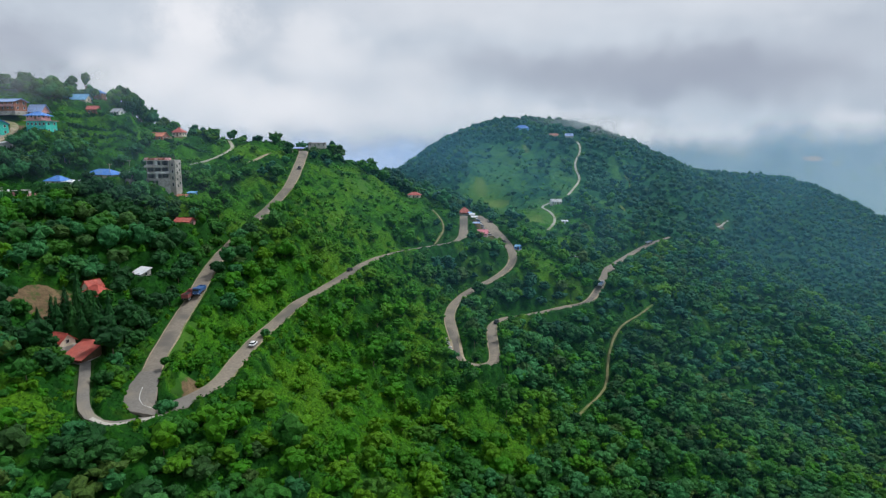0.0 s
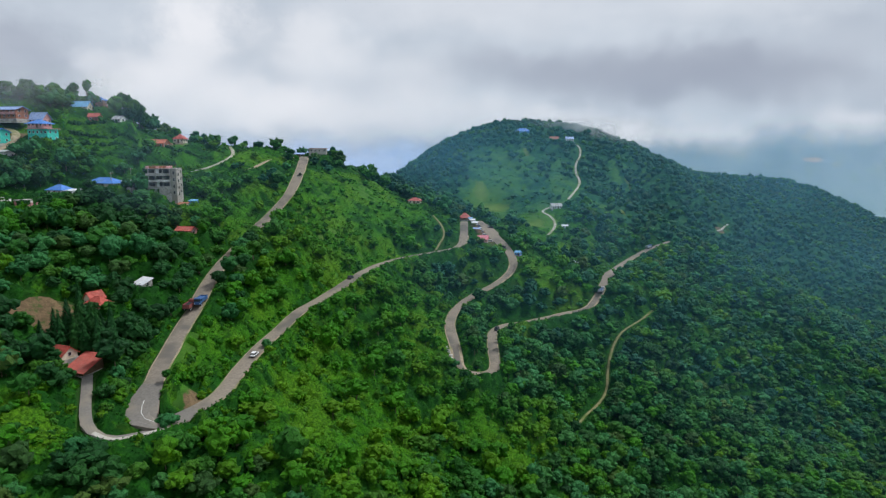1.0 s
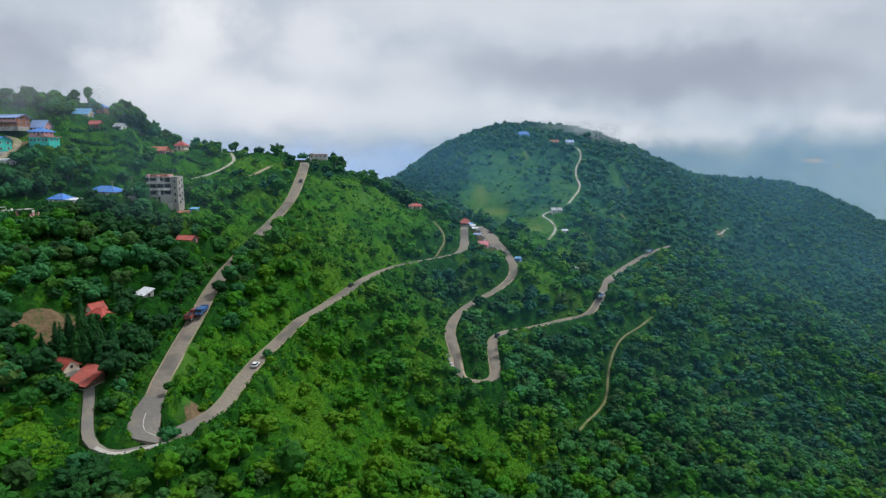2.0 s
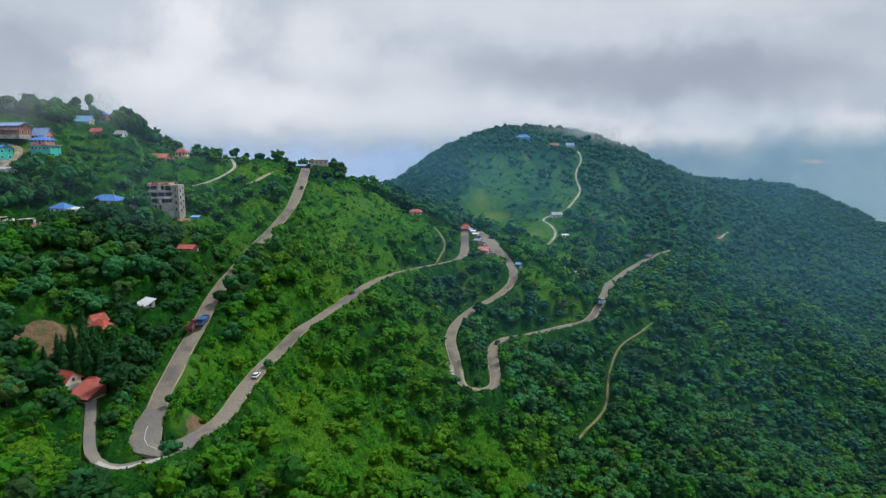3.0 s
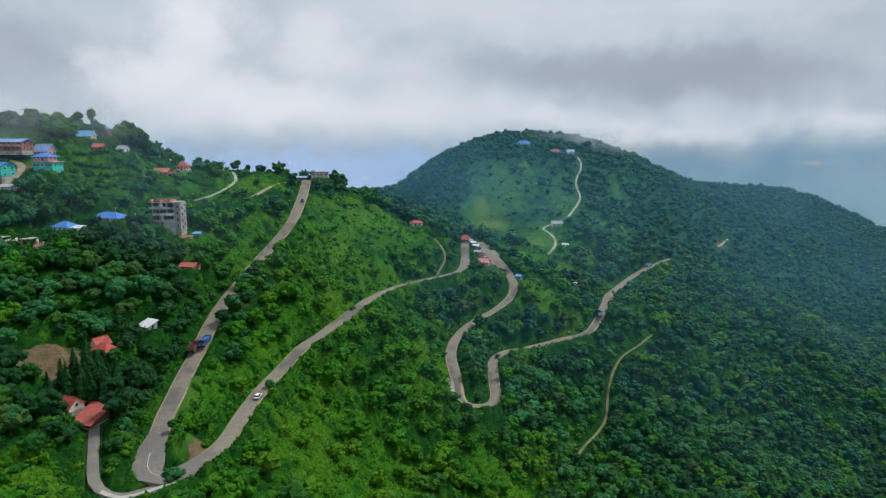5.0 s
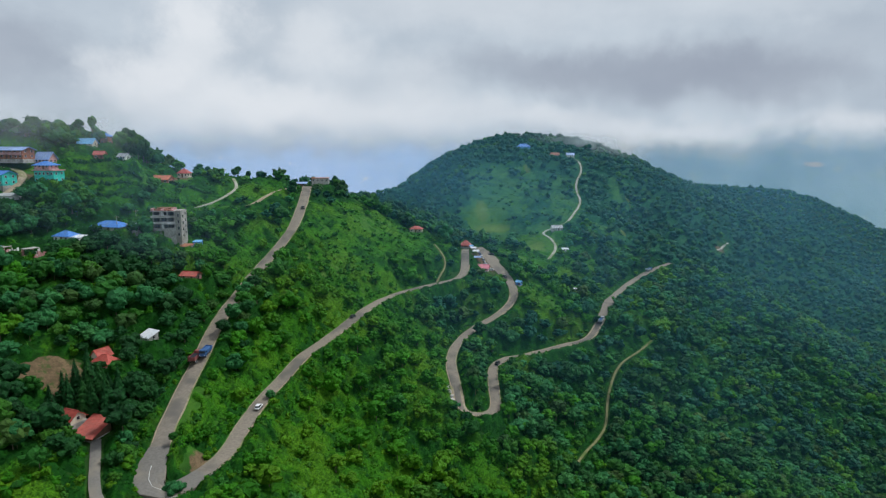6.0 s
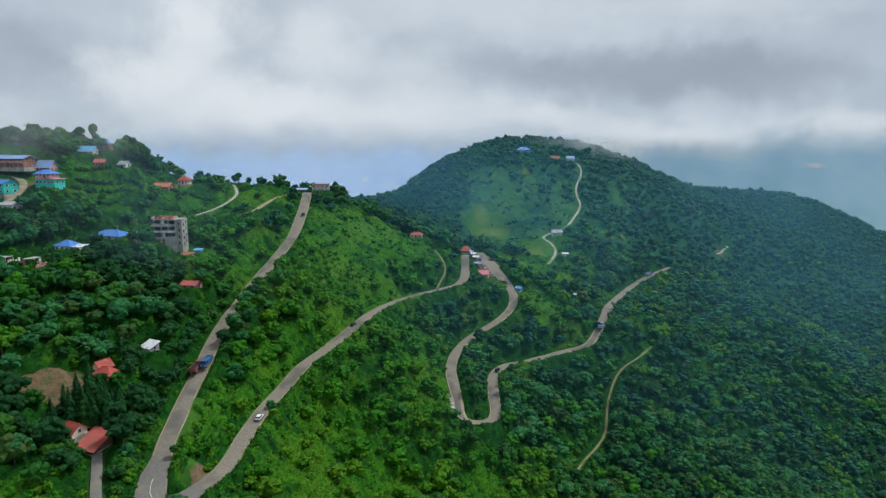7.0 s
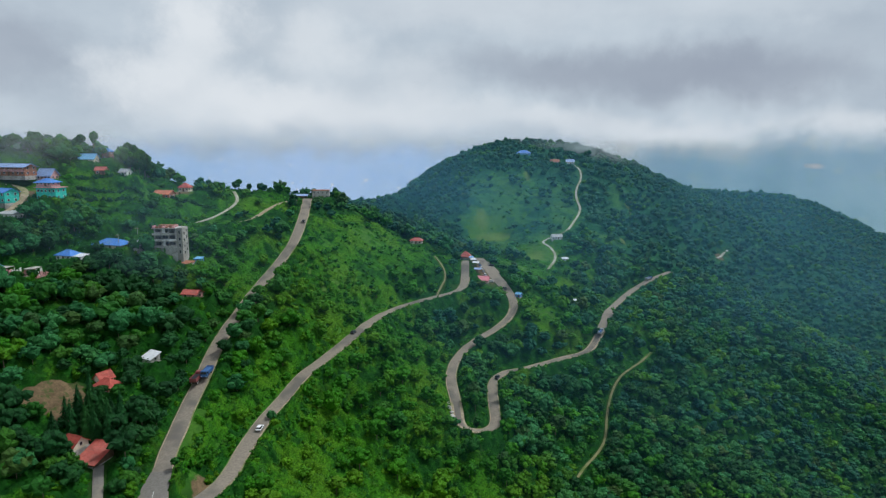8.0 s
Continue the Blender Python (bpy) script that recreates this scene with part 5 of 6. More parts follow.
def utility_pole(x, y, tall, yaw):
    """A concrete pole with a cross-arm and insulators."""
    t = new("utility_pole")
    t.matrix_world = pose(x, y, ground_at(x, y) - 0.4, 0, 0, yaw)
    bm = bmesh.new()
    bmesh.ops.create_cone(bm, segments=8, radius1=0.17, radius2=0.1, depth=tall, cap_ends=True, matrix=Matrix.Translation((0, 0, tall / 2)))
    part("pole", bm, CONCRETE, t)
    bm = bmesh.new()
    box(bm, -0.9, 0.9, -0.16, -0.06, tall - 0.75, tall - 0.6)
    arm = part("cross_arm", bm, RUST, t)
    for px in (-0.8, 0.0, 0.8):
        bm = bmesh.new()
        bmesh.ops.create_cone(bm, segments=6, radius1=0.07, radius2=0.05, depth=0.25, cap_ends=True, matrix=Matrix.Translation((px, -0.11, tall - 0.48)))
        part("insulator", bm, WHITE, arm)
    return tagged(t, "slim concrete utility pole beside the lane", "utility pole", "utility poles")


for x, y, tall, yaw in ((-144, 293, 9.0, 30), (-147, 281, 8.0, 30)):
    utility_pole(x, y, tall, yaw)


# ---- vehicles ----
def wheel(thing, x, y, r, width):
    bm = bmesh.new()
    bmesh.ops.create_cone(bm, segments=14, radius1=r, radius2=r, depth=width, cap_ends=True, matrix=pose(x, y, r, 0, 90, 0))
    tyre = part("wheel", bm, RUBBER, thing)
    bm = bmesh.new()
    bmesh.ops.create_cone(bm, segments=10, radius1=r * 0.55, radius2=r * 0.55, depth=width + 0.04, cap_ends=True, matrix=pose(x, y, r, 0, 90, 0))
    part("rim", bm, CAR_SILVER, tyre)


def bevelled(bm, amount):
    bmesh.ops.bevel(bm, geom=list(bm.edges), offset=amount, segments=1, affect="EDGES")
    return bm


def truck(x, y, z, yaw, cab, bed, label):
    """A lorry: bonnetless cab with windscreen, boarded cargo bed, chassis and six wheels; it faces +y."""
    t = new("truck")
    t.matrix_world = pose(x, y, z, 0, 0, yaw)
    bm = bmesh.new()
    box(bm, -0.45, 0.45, -4.0, 3.4, 0.6, 0.95)
    part("chassis", bm, DARK_PAINT, t)
    bm = bmesh.new()
    v = box(bm, -1.2, 1.2, 2.0, 3.9, 0.7, 3.0)
    for q in v:
        if q.co.z > 2 and q.co.y > 3:
            q.co.y -= 0.35
    part("cab", bevelled(bm, 0.12), cab, t)
    bm = bmesh.new()
    box(bm, -1.05, 1.05, 3.62, 3.84, 1.85, 2.65)
    part("windscreen", bm, GLASS, t)
    for s in (-1, 1):
        bm = bmesh.new()
        box(bm, min(s * 1.16, s * 1.22), max(s * 1.16, s * 1.22), 2.4, 3.4, 1.85, 2.6)
        part("side_window", bm, GLASS, t)
        bm = bmesh.new()
        box(bm, s * 0.9 - 0.16, s * 0.9 + 0.16, 3.86, 3.93, 0.95, 1.2)
        part("headlight", bm, CAR_WHITE, t)
    bm = bmesh.new()
    box(bm, -1.25, 1.25, -4.2, 1.85, 0.98, 1.15)
    part("bed_floor", bm, TIMBER, t)
    for n, (a, b, c, d) in (("side_board", (-1.25, -1.17, -4.2, 1.85)), ("side_board", (1.17, 1.25, -4.2, 1.85)), ("tailboard", (-1.17, 1.17, -4.2, -4.12)), ("headboard", (-1.17, 1.17, 1.77, 1.85))):
        bm = bmesh.new()
        box(bm, a, b, c, d, 1.15, 2.5)
        part(n, bm, bed, t)
    bm = bmesh.new()
    box(bm, -1.15, 1.15, -4.1, 1.75, 1.15, 2.1)
    part("load", bm, DARK_PAINT if cab is TRUCK_RED else TRUCK_BLUE, t, "covered load")
    for yy in (2.9, -2.0, -3.2):
        for s in (-1, 1):
            wheel(t, s * 1.05, yy, 0.5, 0.32)
    return tagged(t, label, "truck")


def car(x, y, z, yaw, paint, label, length=4.2, height=1.5, name="car", category="car"):
    """A car: lower body, glazed cabin, roof, lights and four wheels; it faces +y."""
    c = new(name)
    c.matrix_world = pose(x, y, z, 0, 0, yaw)
    h, w = length / 2, 0.86
    bm = bmesh.new()
    box(bm, -w, w, -h, h, 0.32, height * 0.58)
    part("body", bevelled(bm, 0.1), paint, c)
    bm = bmesh.new()
    for q in box(bm, -w * 0.94, w * 0.94, -h * 0.82, h * 0.42, height * 0.58, height * 0.94):
        if q.co.z > height * 0.8:
            q.co.x *= 0.86
            q.co.y = q.co.y * 0.8 - 0.05
    part("cabin_glass", bm, GLASS, c)
    bm = bmesh.new()
    box(bm, -w * 0.82, w * 0.82, -h * 0.72, h * 0.3, height * 0.93, height)
    part("roof", bevelled(bm, 0.03), paint, c)
    for s in (-1, 1):
        for n, yy, m in (("headlight", h - 0.02, CAR_WHITE), ("tail_light", -h - 0.03, TRUCK_RED)):
            bm = bmesh.new()
            box(bm, s * 0.6 - 0.14, s * 0.6 + 0.14, yy, yy + 0.05, height * 0.4, height * 0.5)
            part(n, bm, m, c)
        for yy in (-h * 0.62, h * 0.62):
            wheel(c, s * (w - 0.08), yy, 0.32, 0.2)
    return tagged(c, label, category)


def on_road(name, y_or_index, offset):
    """A place on a road, a few metres to its side, and the road's heading."""
    line, half = ROADS[name]
    i = y_or_index
    d = line[min(i + 1, len(line) - 1)] - line[max(i - 1, 0)]
    d2 = d[:2] / np.hypot(*d[:2])
    p = line[i][:2] + np.array([d2[1], -d2[0]]) * offset
    return p[0], p[1], line[i][2] + 0.1, math.degrees(math.atan2(-d2[0], d2[1]))


def road_index(name, x, y):
    line = ROADS[name][0]
    return int(np.argmin(np.hypot(line[:, 0] - x, line[:, 1] - y)))


i = road_index("highway", -92, 224)
x, y, z, a = on_road("highway", i, 1.35)
truck(x, y, z, a + 180, TRUCK_RED, TRUCK_RED, "dull red cargo truck climbing the mountain road")
x, y, z, a = on_road("highway", i - 1, -1.4)
truck(x, y, z, a, TRUCK_BLUE, TRUCK_BLUE, "blue cargo truck coming down the mountain road")
x, y, z, a = on_road("highway", road_index("highway", -68, 214), 1.2)
car(x, y, z, a, CAR_WHITE, "small white car on the lower leg of the road")
x, y, z, a = on_road("highway", road_index("highway", -44, 303), -1.2)
car(x, y, z, a, DARK_PAINT, "dark car driving beside the wooded bank")
x, y, z, a = on_road("highway", road_index("highway", -85, 372), -1.2)
car(x, y, z, a, DARK_PAINT, "dark car near the crest of the road")
x, y, z, a = on_road("lower_road", road_index("lower_road", 27, 336), 1.0)
car(x, y, z, a, DARK_PAINT, "dark van at the bend of the lower road", 4.8, 2.1, "van", "van")
x, y, z, a = on_road("lower_road", road_index("lower_road", 101, 398), 1.0)
truck(x, y, z, a, CAR_SILVER, CAR_SILVER, "grey cargo truck on the lower road")
x, y, z, a = on_road("lower_road", road_index("lower_road", 176, 536), -1.0)
truck(x, y, z, a, TRUCK_BLUE, CAR_SILVER, "bluish cargo truck at the far end of the road")
x, y, z, a = on_road("lower_road", road_index("lower_road", 41, 412), 1.2)
car(x, y, z, a, DARK_PAINT, "dark car leaving the roadside stalls")
for k, (px, py, turn, paint, what) in enumerate([(20.5, 447, 20, CAR_WHITE, "white"), (21.8, 443, 18, CAR_SILVER, "silver"), (23.0, 439.5, 18, CAR_WHITE, "white"), (24.2, 436, 20, TRUCK_BLUE, "blue"), (25.4, 432.5, 18, CAR_WHITE, "white"), (26.6, 429, 15, CAR_SILVER, "silver"), (27.6, 425.5, 20, CAR_WHITE, "white"),
                                                 (18.5, 449, 10, CAR_WHITE, "white"), (21.5, 452, 30, CAR_SILVER, "silver"), (31.0, 419, 75, CAR_WHITE, "white"), (33.5, 446, 75, DARK_PAINT, "dark")]):
    tagged(car(px, py, ground_at(px, py) + 0.05, turn, paint, f"{what} car parked at the roadside stalls", 4.3, 1.6), group="parked cars")


def awning(x, y, yaw, w, d, cloth, label):
    """A market stall: a ridged cloth on four posts, with a table."""
    s = new("market_stall")
    s.matrix_world = pose(x, y, ground_at(x, y), 0, 0, yaw)
    part("awning", slabbed([(-w / 2, -d / 2, 2.2), (w / 2, -d / 2, 2.2), (w / 2, 0, 3.1), (-w / 2, 0, 3.1), (-w / 2, d / 2, 2.2), (w / 2, d / 2, 2.2)], [[0, 1, 2, 3], [3, 2, 5, 4]], 0.06), cloth, s)
    for a in (-1, 1):
        for b in (-1, 1):
            bm = bmesh.new()
            bmesh.ops.create_cone(bm, segments=6, radius1=0.06, radius2=0.06, depth=2.5, cap_ends=True, matrix=Matrix.Translation((a * (w / 2 - 0.2), b * (d / 2 - 0.2), 1.0)))
            part("post", bm, TIMBER, s)
    bm = bmesh.new()
    box(bm, -w / 2 + 0.4, w / 2 - 0.4, -0.5, 0.5, 0.7, 0.8)
    part("counter", bm, TIMBER, s)
    return tagged(s, label, "stall", "roadside stalls")


awning(21.5, 428, -8, 4.5, 3.6, CLOTH_WHITE, "market stall under a white awning")
awning(22.5, 423, -8, 5, 3.4, PALE_BLUE, "market stall under a bluish sheet roof")
awning(20, 433, -8, 4, 3, CLOTH_WHITE, "market stall under a pale awning")
awning(18.8, 439, -8, 3, 2.6, SKY_BLUE, "small stall under a blue awning")


# ---- pale rocks below the lower hairpin ----
def rock(x, y, r, seed):
    """A weathered boulder with broken faces, sunk into the bank."""
    rnd = np.random.RandomState(seed)
    v, f = blob(rnd, 1, 0.16)
    ob = new("rock", mesh_of("rock", v * [r, r * 0.8, r * 1.1], f, [RAW]))
    ob.matrix_world = pose(x, y, ground_at(x, y) - 0.1 * r, 0, 0, 57 * seed)
    return tagged(ob, "pale weathered boulder in the bank below the road", "rock", "bank rocks")


for k, (x, y, r) in enumerate([(0.2, 291, 1.3), (0.6, 288, 1.6), (1.4, 285.5, 1.2), (2.0, 283, 1.7), (2.9, 280, 1.3), (3.6, 277.5, 1.6), (4.4, 275, 1.1), (1.0, 281, 1.0)]):
    rock(x, y, r, 400 + k)

# ---- the hairpin ----
line = ROADS["highway"][0]
line = line[(np.hypot(line[:, 0] + 80, line[:, 1] - 164) < 15)]
ribbon("road", line, 3.1 + 0.9 * np.sin(np.linspace(0, math.pi, len(line))), TAR, "dark tarred stretch of the hairpin bend", 0.05)
ribbon("road_line", line[3:-3], 0.13, LINE_WHITE, "worn white line round the hairpin bend", 0.09, "road marking")
ribbon("parapet", *ROADS["parapet"], CONCRETE, "low pale concrete parapet along the hairpin", 0.55, "parapet")

# ---- single trees ----
PINES = [mesh_of("crown", *pine_template(200 + k, 17, 26), [LEAF["dark"]]) for k in range(3)]


def conifer(x, y, r, k, label):
    t = new("conifer")
    t.matrix_world = pose(x, y, ground_at(x, y) - 0.2, 0, 0, 70 * k)
    tr = new("trunk", TRUNKS[k % 3])
    tr.parent, tr.scale = t, (r * 2.2, r * 2.2, r * 2.6)
    cr = new("crown", PINES[k % 3])
    cr.parent, cr.location, cr.scale = t, (0, 0, 0.6), (r, r, r * (1.45 + 0.15 * (k % 4)))
    return tagged(t, label, "tree", "dark conifers")


for k, (x, y, r) in enumerate([(-114, 185.5, 2.5), (-110.5, 186, 2.4), (-107.5, 186.5, 2.2), (-112, 189, 2.4), (-105.5, 188.5, 2.0), (-116, 182, 2.0), (-104.5, 184, 2.3), (-102, 187.5, 2.4), (-107, 181.5, 2.3), (-109.5, 181, 2.2), (-113, 179.5, 2.1), (-103, 181.5, 2.0), (-116.5, 176, 2.0)]):
    conifer(x, y, r, k, "tall dark conifer between the red-roofed houses")
for k, (x, y, r) in enumerate([(-204, 322, 1.6), (-191, 312, 1.5), (-209, 340, 1.3)]):
    conifer(x, y, r, k, "dark conifer beside the village houses")
# tall trees along the village skyline and the crest of the road: x, y, crown radius, top, slenderness
for k, (x, y, r, top, tall) in enumerate([(-200.5, 352, 2.6, 37.5, 2.0), (-193.3, 352, 2.7, 37.5, 1.7), (-229, 340, 4.6, 34.5, 1.1), (-222, 340, 4.2, 34, 1.1), (-215, 341, 3.6, 31.5, 1.1), (-208, 345, 3.4, 30, 1.1), (-236, 338, 4.0, 32, 1.1), (-199, 346, 2.6, 28, 1.2), (-204, 328, 1.9, 24, 1.7),
                                          (-185, 362, 1.2, 29.5, 2.4), (-182, 362, 2.2, 31, 2.1), (-179, 362, 2.8, 31.5, 2.2), (-176.3, 361, 3.4, 29, 2.0), (-173.4, 361, 3.8, 29.2, 1.9), (-171, 362, 4.2, 26.5, 1.7), (-170, 363, 4.2, 23, 1.5), (-169.4, 364, 3.6, 18.5, 1.1), (-173, 357, 3.2, 22, 1.3), (-177, 357, 2.8, 23, 1.4), (-187, 350, 2.2, 29, 1.2)]):
    g0 = ground_at(x, y)
    tree(x, y, g0 - 0.2, r, max(0.3, top - g0 - 1.3 * r * tall), k, ("dark", "mid", "dark")[k % 3], 50 * k, tall, "tall slender tree standing on the skyline", "skyline trees")
for k, (x, y, r, foot) in enumerate([(-140.9, 392, 2.8, 3.6), (-133.1, 408, 2.6, 4.2), (-128, 414, 2.0, 3.0), (-123.1, 425, 3.4, 4.0), (-117, 424, 2.4, 3.4), (-111.9, 428, 2.6, 3.2),
                                     (-74.1, 455, 3.6, 2.4), (-68, 461, 3.0, 2.4), (-65.5, 465, 2.6, 3.6), (-56, 470, 3.4, 2.4), (-146, 384, 3.2, 1.2), (-137, 386, 3.4, 0.8)]):
    tree(x, y, ground_at(x, y) - 0.2, r, foot, k, ("dark", "mid", "dark")[k % 3], 50 * k, (1.5, 1.2, 1.35)[k % 3], "leafy tree on the crest above the road", "crest trees")
# trees close to the roads
for k, (x, y, r, foot, kind) in enumerate([(-74.5, 160, 3.2, 0.6, "grey"), (-81.8, 177.5, 1.6, 2.2, "mid"), (-86, 249, 4.0, 1.5, "grey"), (-85, 262, 4.6, 1.5, "mid"), (-87.5, 270, 4.2, 1.0, "grey"), (-88, 279, 3.6, 1.0, "mid"), (-87, 241, 3.4, 1.2, "dark"),
                                           (-64.5, 222, 2.0, 0.2, "grey"), (3, 263, 3.0, 1.2, "mid"), (4.5, 270, 2.8, 1.5, "grey"), (9, 266, 2.4, 0.6, "dark"), (-83, 256, 3.6, 3.2, "dark"), (-82, 268, 3.8, 3.6, "mid"), (-85, 276, 3.6, 3.4, "dark"), (-86, 285, 3.2, 2.8, "mid"), (-82, 246, 3.4, 3.0, "grey"), (-80, 238, 3.6, 3.0, "dark"), (-97, 246, 3.6, 3.0, "mid"), (44, 345, 2.8, 0.2, "dark"), (20, 350, 4.5, 1.0, "dark"), (28, 355, 5.0, 1.0, "dark"), (34, 362, 4.6, 1.0, "dark"), (99, 399, 2.6, 0.4, "dark"),
                                           (113, 413, 3.2, 0.4, "dark"), (-79, 228, 4.5, 1.6, "grey"), (-74, 262, 4.2, 1.0, "mid"), 
                                           (-92, 163, 3.0, 0.8, "dark"), (-90, 168, 3.2, 0.8, "mid"), (-92.5, 171, 3.0, 0.6, "dark"), (-89, 157, 2.2, 0.4, "mid"), (-105, 167, 2.8, 0.8, "dark"), (-107.5, 168, 2.8, 1.2, "mid"), (-110.5, 169.5, 3.0, 1.4, "dark"), (-113.5, 171, 3.2, 1.0, "mid"), (-104.6, 163.5, 2.4, 0.6, "bright"), (-117, 168, 3.4, 0.8, "mid"), (-112, 194.5, 2.6, 0.4, "dark"), (-106.5, 196, 2.8, 0.6, "mid"), (-107.5, 160, 3.6, 0.8, "mid"), (-138, 288, 3.4, 0.6, "dark"), (-134.5, 287, 2.8, 0.4, "dark"), (-108, 190, 3.2, 2.0, "dark"), (-104, 193, 3.4, 1.5, "mid"), (-99, 186, 3.6, 1.2, "dark"), (-98, 179, 3.4, 1.2, "mid"), (-96, 191, 3.2, 1.4, "dark"), (-99, 198, 3.6, 1.4, "dark"), (-103, 208, 3.6, 1.4, "dark"), (-98, 208, 3.2, 1.2, "mid"), (-123, 177, 3.4, 1.0, "mid"), (-168.5, 243.5, 2.6, 1.0, "mid"), (-163, 245, 2.4, 0.8, "dark"), (-174, 242, 2.8, 0.8, "dark")]):
    tree(x, y, ground_at(x, y) - 0.2, r, foot, k, kind, 40 * k, 1.05, "leafy tree leaning over the roadside", "roadside trees")


# ---- hedges on the village terraces ----
for k, line in enumerate([[(-186, 311, 0), (-172, 316, 0), (-158, 327, 0), (-148, 336, 0)], [(-184, 318, 0), (-170, 324, 0), (-160, 335, 0)], [(-188, 324, 0), (-176, 330, 0), (-166, 341, 0)], [(-180, 304, 0), (-166, 308, 0), (-150, 320, 0), (-138, 333, 0)], [(-150, 347, 0), (-140, 350, 0), (-131, 360, 0)]]):
    r = np.random.RandomState(300 + k)
    p = smooth_line(line, 1.3)[:, :2]
    p = p + r.uniform(-0.5, 0.5, p.shape)
    spots = np.column_stack([p, height(p) - 0.2, r.uniform(0.8, 1.9, len(p)), np.zeros(len(p))])
    scatter("hedge", spots, SHRUB, LEAF["dark"], "dark hedge along a village terrace", "hedge", None, 310 + k)

# ---- distance, haze and mist ----
def backdrop_material():
    m = bpy.data.materials.new("painted_haze_distance")
    m.use_nodes = True
    g = Nodes(m.node_tree)
    p = g.add("ShaderNodeNewGeometry").outputs["Position"]
    s = g.add("ShaderNodeSeparateXYZ", None, i0=p)
    x, z = s.outputs[0], s.outputs[2]
    wide, fine = g.noise(p, 0.0035, 5.0, 0.6), g.noise(p, 0.016, 5.0, 0.65)
    # distance haze is painted into these blues, and the sheet glows
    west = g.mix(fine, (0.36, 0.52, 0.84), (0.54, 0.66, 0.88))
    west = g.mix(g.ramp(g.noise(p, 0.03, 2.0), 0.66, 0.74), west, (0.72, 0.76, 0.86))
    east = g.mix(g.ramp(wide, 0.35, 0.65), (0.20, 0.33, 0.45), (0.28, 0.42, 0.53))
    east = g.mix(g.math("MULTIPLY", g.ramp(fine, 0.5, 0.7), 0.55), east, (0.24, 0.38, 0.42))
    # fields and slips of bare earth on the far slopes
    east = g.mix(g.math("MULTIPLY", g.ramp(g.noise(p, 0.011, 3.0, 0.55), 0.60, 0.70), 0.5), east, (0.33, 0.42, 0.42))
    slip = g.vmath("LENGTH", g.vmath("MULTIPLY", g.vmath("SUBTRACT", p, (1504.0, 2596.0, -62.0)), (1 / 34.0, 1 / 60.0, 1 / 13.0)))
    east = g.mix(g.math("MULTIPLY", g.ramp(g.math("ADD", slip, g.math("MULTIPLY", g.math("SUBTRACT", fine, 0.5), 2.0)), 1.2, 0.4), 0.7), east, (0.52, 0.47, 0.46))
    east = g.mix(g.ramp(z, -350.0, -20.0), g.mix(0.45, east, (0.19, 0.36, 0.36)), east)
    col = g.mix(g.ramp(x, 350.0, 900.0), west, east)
    edge = g.math("ADD", z, g.math("MULTIPLY", g.math("SUBTRACT", wide, 0.5), 260.0))
    edge = g.math("SUBTRACT", edge, g.math("ADD", g.ramp(x, 900.0, 1650.0, -18.0, 40.0), g.ramp(x, 300.0, 900.0, 0.0, -10.0)))
    seen = g.math("MULTIPLY", g.ramp(edge, 85.0, -70.0), g.ramp(x, 300.0, 900.0, 1.0, 0.85))
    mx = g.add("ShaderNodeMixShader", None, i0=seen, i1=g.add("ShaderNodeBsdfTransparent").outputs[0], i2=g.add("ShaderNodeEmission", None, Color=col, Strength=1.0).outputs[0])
    g.add("ShaderNodeOutputMaterial", None, Surface=mx.outputs[0])
    return m


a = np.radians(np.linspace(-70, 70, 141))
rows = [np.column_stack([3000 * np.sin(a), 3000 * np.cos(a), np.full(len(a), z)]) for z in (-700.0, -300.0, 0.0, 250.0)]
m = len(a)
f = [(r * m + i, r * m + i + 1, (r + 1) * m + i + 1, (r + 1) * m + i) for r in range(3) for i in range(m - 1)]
tagged(new("backdrop", mesh_of("backdrop", np.concatenate(rows), f, [backdrop_material()], smooth=True)), "glowing backdrop of distant mountains and valley, haze painted in blue, fading into cloud", "backdrop", kind="structure")


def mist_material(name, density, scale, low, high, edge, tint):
    """Translucent stuff for mist and stand-in haze: mostly clear, scattering the daylight; thickest in the middle of
    its sheet, ragged at the rim.
    """
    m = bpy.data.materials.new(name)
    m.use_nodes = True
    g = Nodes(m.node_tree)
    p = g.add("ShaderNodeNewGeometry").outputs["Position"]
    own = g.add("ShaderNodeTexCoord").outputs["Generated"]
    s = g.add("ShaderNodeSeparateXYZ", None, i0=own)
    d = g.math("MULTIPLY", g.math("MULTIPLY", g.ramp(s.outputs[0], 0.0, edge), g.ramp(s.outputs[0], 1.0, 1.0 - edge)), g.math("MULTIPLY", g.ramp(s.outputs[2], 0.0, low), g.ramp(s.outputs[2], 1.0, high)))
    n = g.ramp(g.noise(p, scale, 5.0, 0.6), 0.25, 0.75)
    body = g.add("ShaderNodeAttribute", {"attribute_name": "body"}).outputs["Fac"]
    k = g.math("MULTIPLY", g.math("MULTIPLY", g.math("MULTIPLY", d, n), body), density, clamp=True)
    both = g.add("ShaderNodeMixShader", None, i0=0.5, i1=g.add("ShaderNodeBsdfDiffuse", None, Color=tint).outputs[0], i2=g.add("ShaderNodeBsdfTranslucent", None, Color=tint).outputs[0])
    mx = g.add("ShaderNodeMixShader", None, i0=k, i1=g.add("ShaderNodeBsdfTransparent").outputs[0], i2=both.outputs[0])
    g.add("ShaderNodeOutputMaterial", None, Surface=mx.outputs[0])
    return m


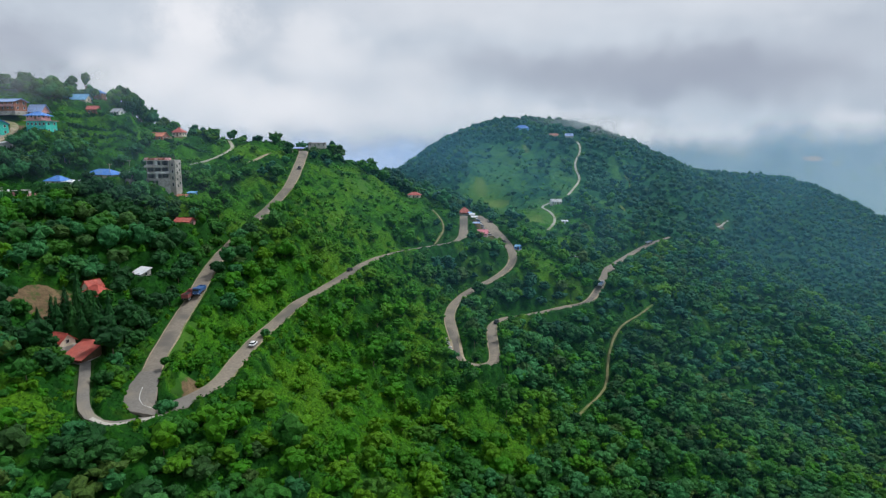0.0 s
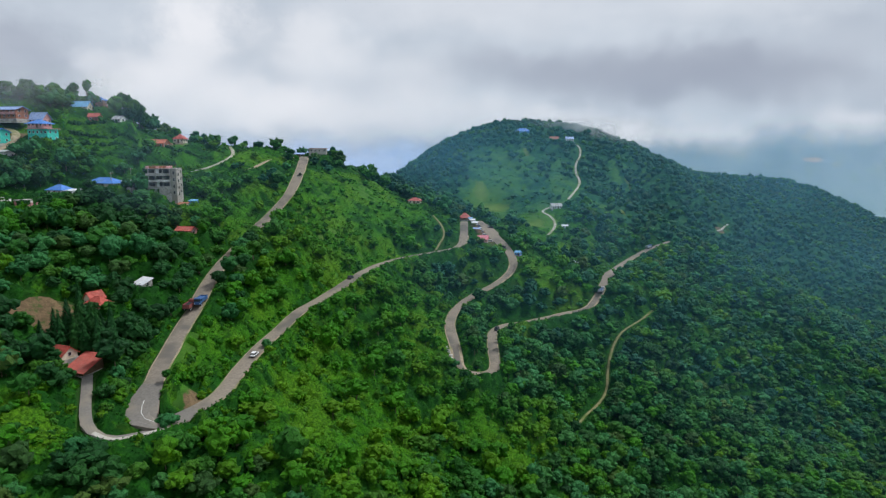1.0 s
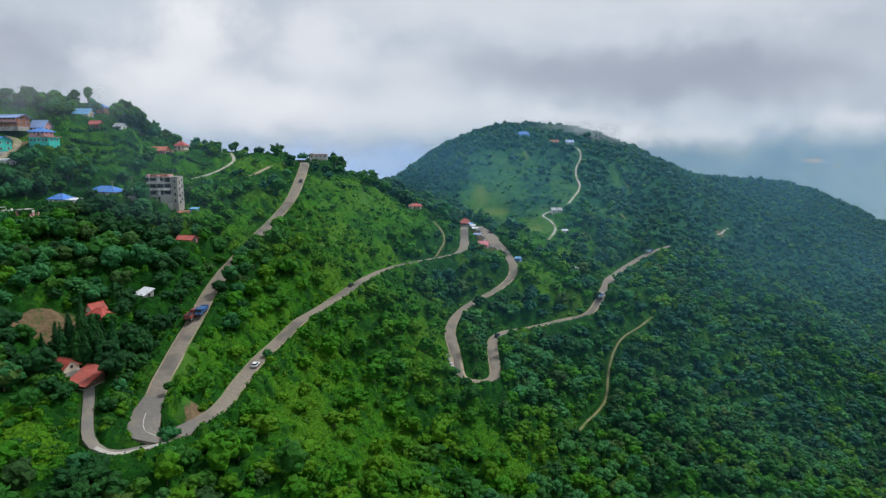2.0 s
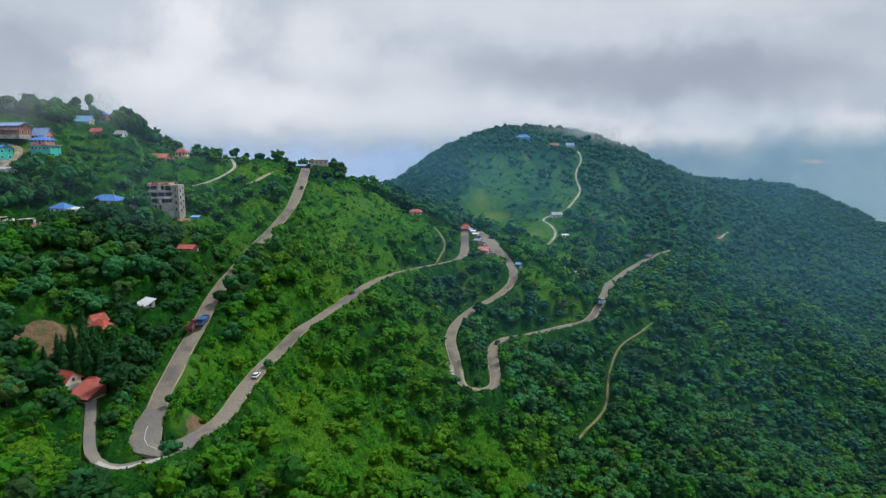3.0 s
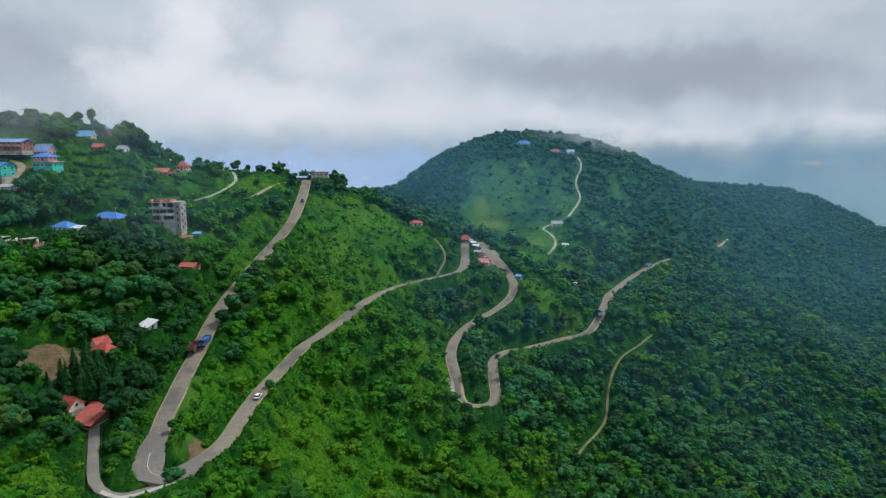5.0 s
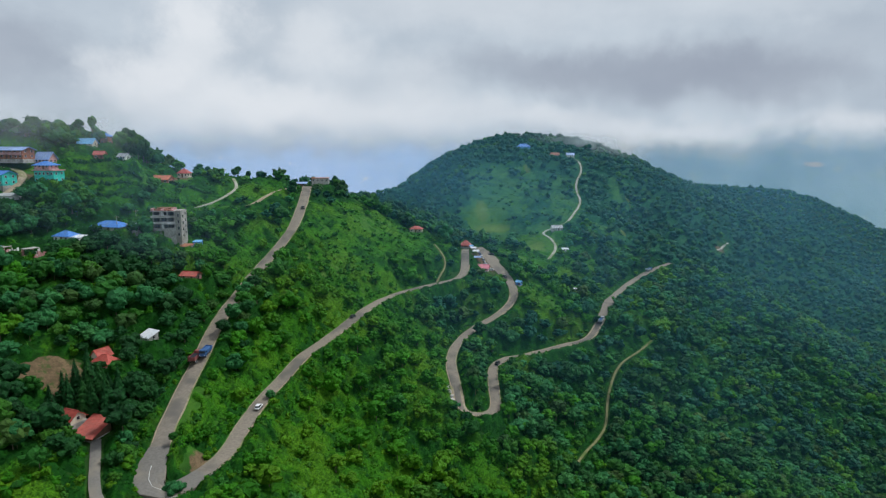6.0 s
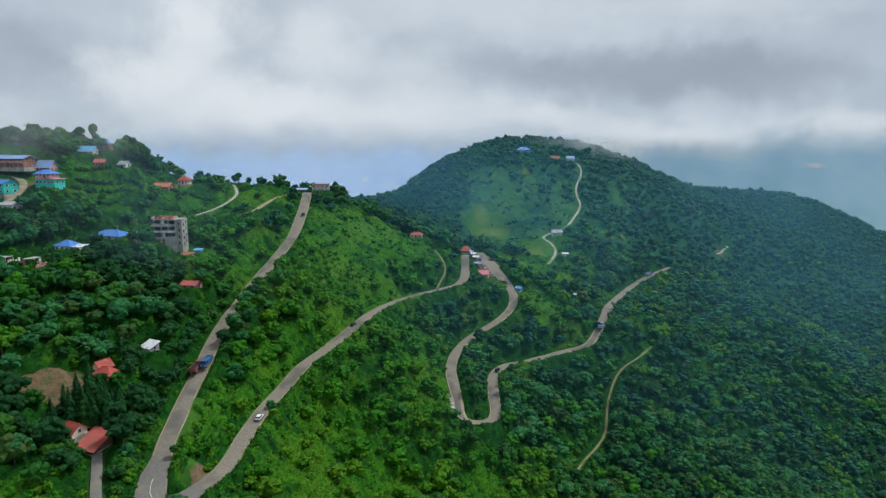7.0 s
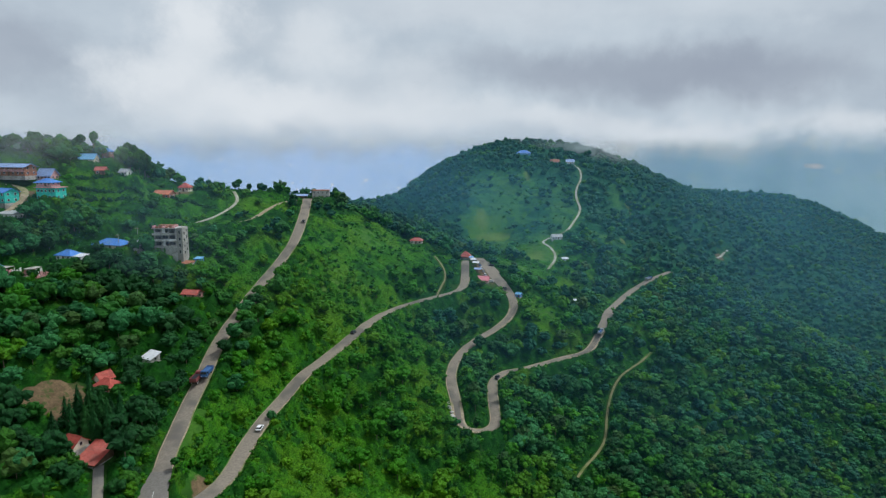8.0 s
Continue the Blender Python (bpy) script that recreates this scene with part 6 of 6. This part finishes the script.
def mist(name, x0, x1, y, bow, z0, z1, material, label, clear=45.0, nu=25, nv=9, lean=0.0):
    """A bowed, leaning sheet of mist, also used as stand-in haze, between two eastings."""
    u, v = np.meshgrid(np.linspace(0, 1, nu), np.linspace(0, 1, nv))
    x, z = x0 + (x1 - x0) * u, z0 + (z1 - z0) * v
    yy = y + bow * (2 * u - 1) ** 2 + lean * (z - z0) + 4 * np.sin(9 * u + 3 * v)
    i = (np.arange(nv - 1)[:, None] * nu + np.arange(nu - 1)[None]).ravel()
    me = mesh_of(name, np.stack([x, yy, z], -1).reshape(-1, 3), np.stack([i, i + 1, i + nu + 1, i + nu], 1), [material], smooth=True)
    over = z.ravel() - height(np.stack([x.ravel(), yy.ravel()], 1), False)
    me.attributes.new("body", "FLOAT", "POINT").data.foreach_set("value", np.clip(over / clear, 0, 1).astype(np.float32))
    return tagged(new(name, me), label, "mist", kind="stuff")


VEIL = mist_material("cloud_wisp", 0.7, 0.014, 0.35, 0.55, 0.3, (0.95, 0.97, 1.0, 1))
# upright blue-tinted sheets, added to stand in for haze over distance
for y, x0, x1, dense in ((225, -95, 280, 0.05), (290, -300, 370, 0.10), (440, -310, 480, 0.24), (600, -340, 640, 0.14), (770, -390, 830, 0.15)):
    thin = mist_material("haze_sheet", dense, 0.004, 0.04, 0.75, 0.06 if y > 500 else 0.4, (0.22, 0.56, 0.88, 1))
    mist("haze", x0, x1, y, 30, -240, 62, thin, "upright translucent sheet standing in for distance haze", 40.0, 90, 45)
# one more added sheet, blue-tinted to veil the village hill
village_haze_sheet = mist_material("village_haze_sheet", 0.10, 0.01, 0.1, 0.6, 0.25, (0.42, 0.66, 0.95, 1))
mist("haze", -300, -60, 255, 15, -45, 45, village_haze_sheet, "translucent bluish sheet standing in for haze round the village hill", 14.0, 60, 24)
mist("mist", 80, 320, 832, 6, -2, 42, VEIL, "grey cloud wisps drifting over the hilltop", 12.0, 60, 24, 0.5)
mist("mist", -275, -140, 316, 4, 14, 48, mist_material("village_wisp", 0.42, 0.02, 0.5, 0.55, 0.3, (0.95, 0.97, 1.0, 1)), "grey cloud wisps over the village hill", 8.0, 60, 24, 0.2)
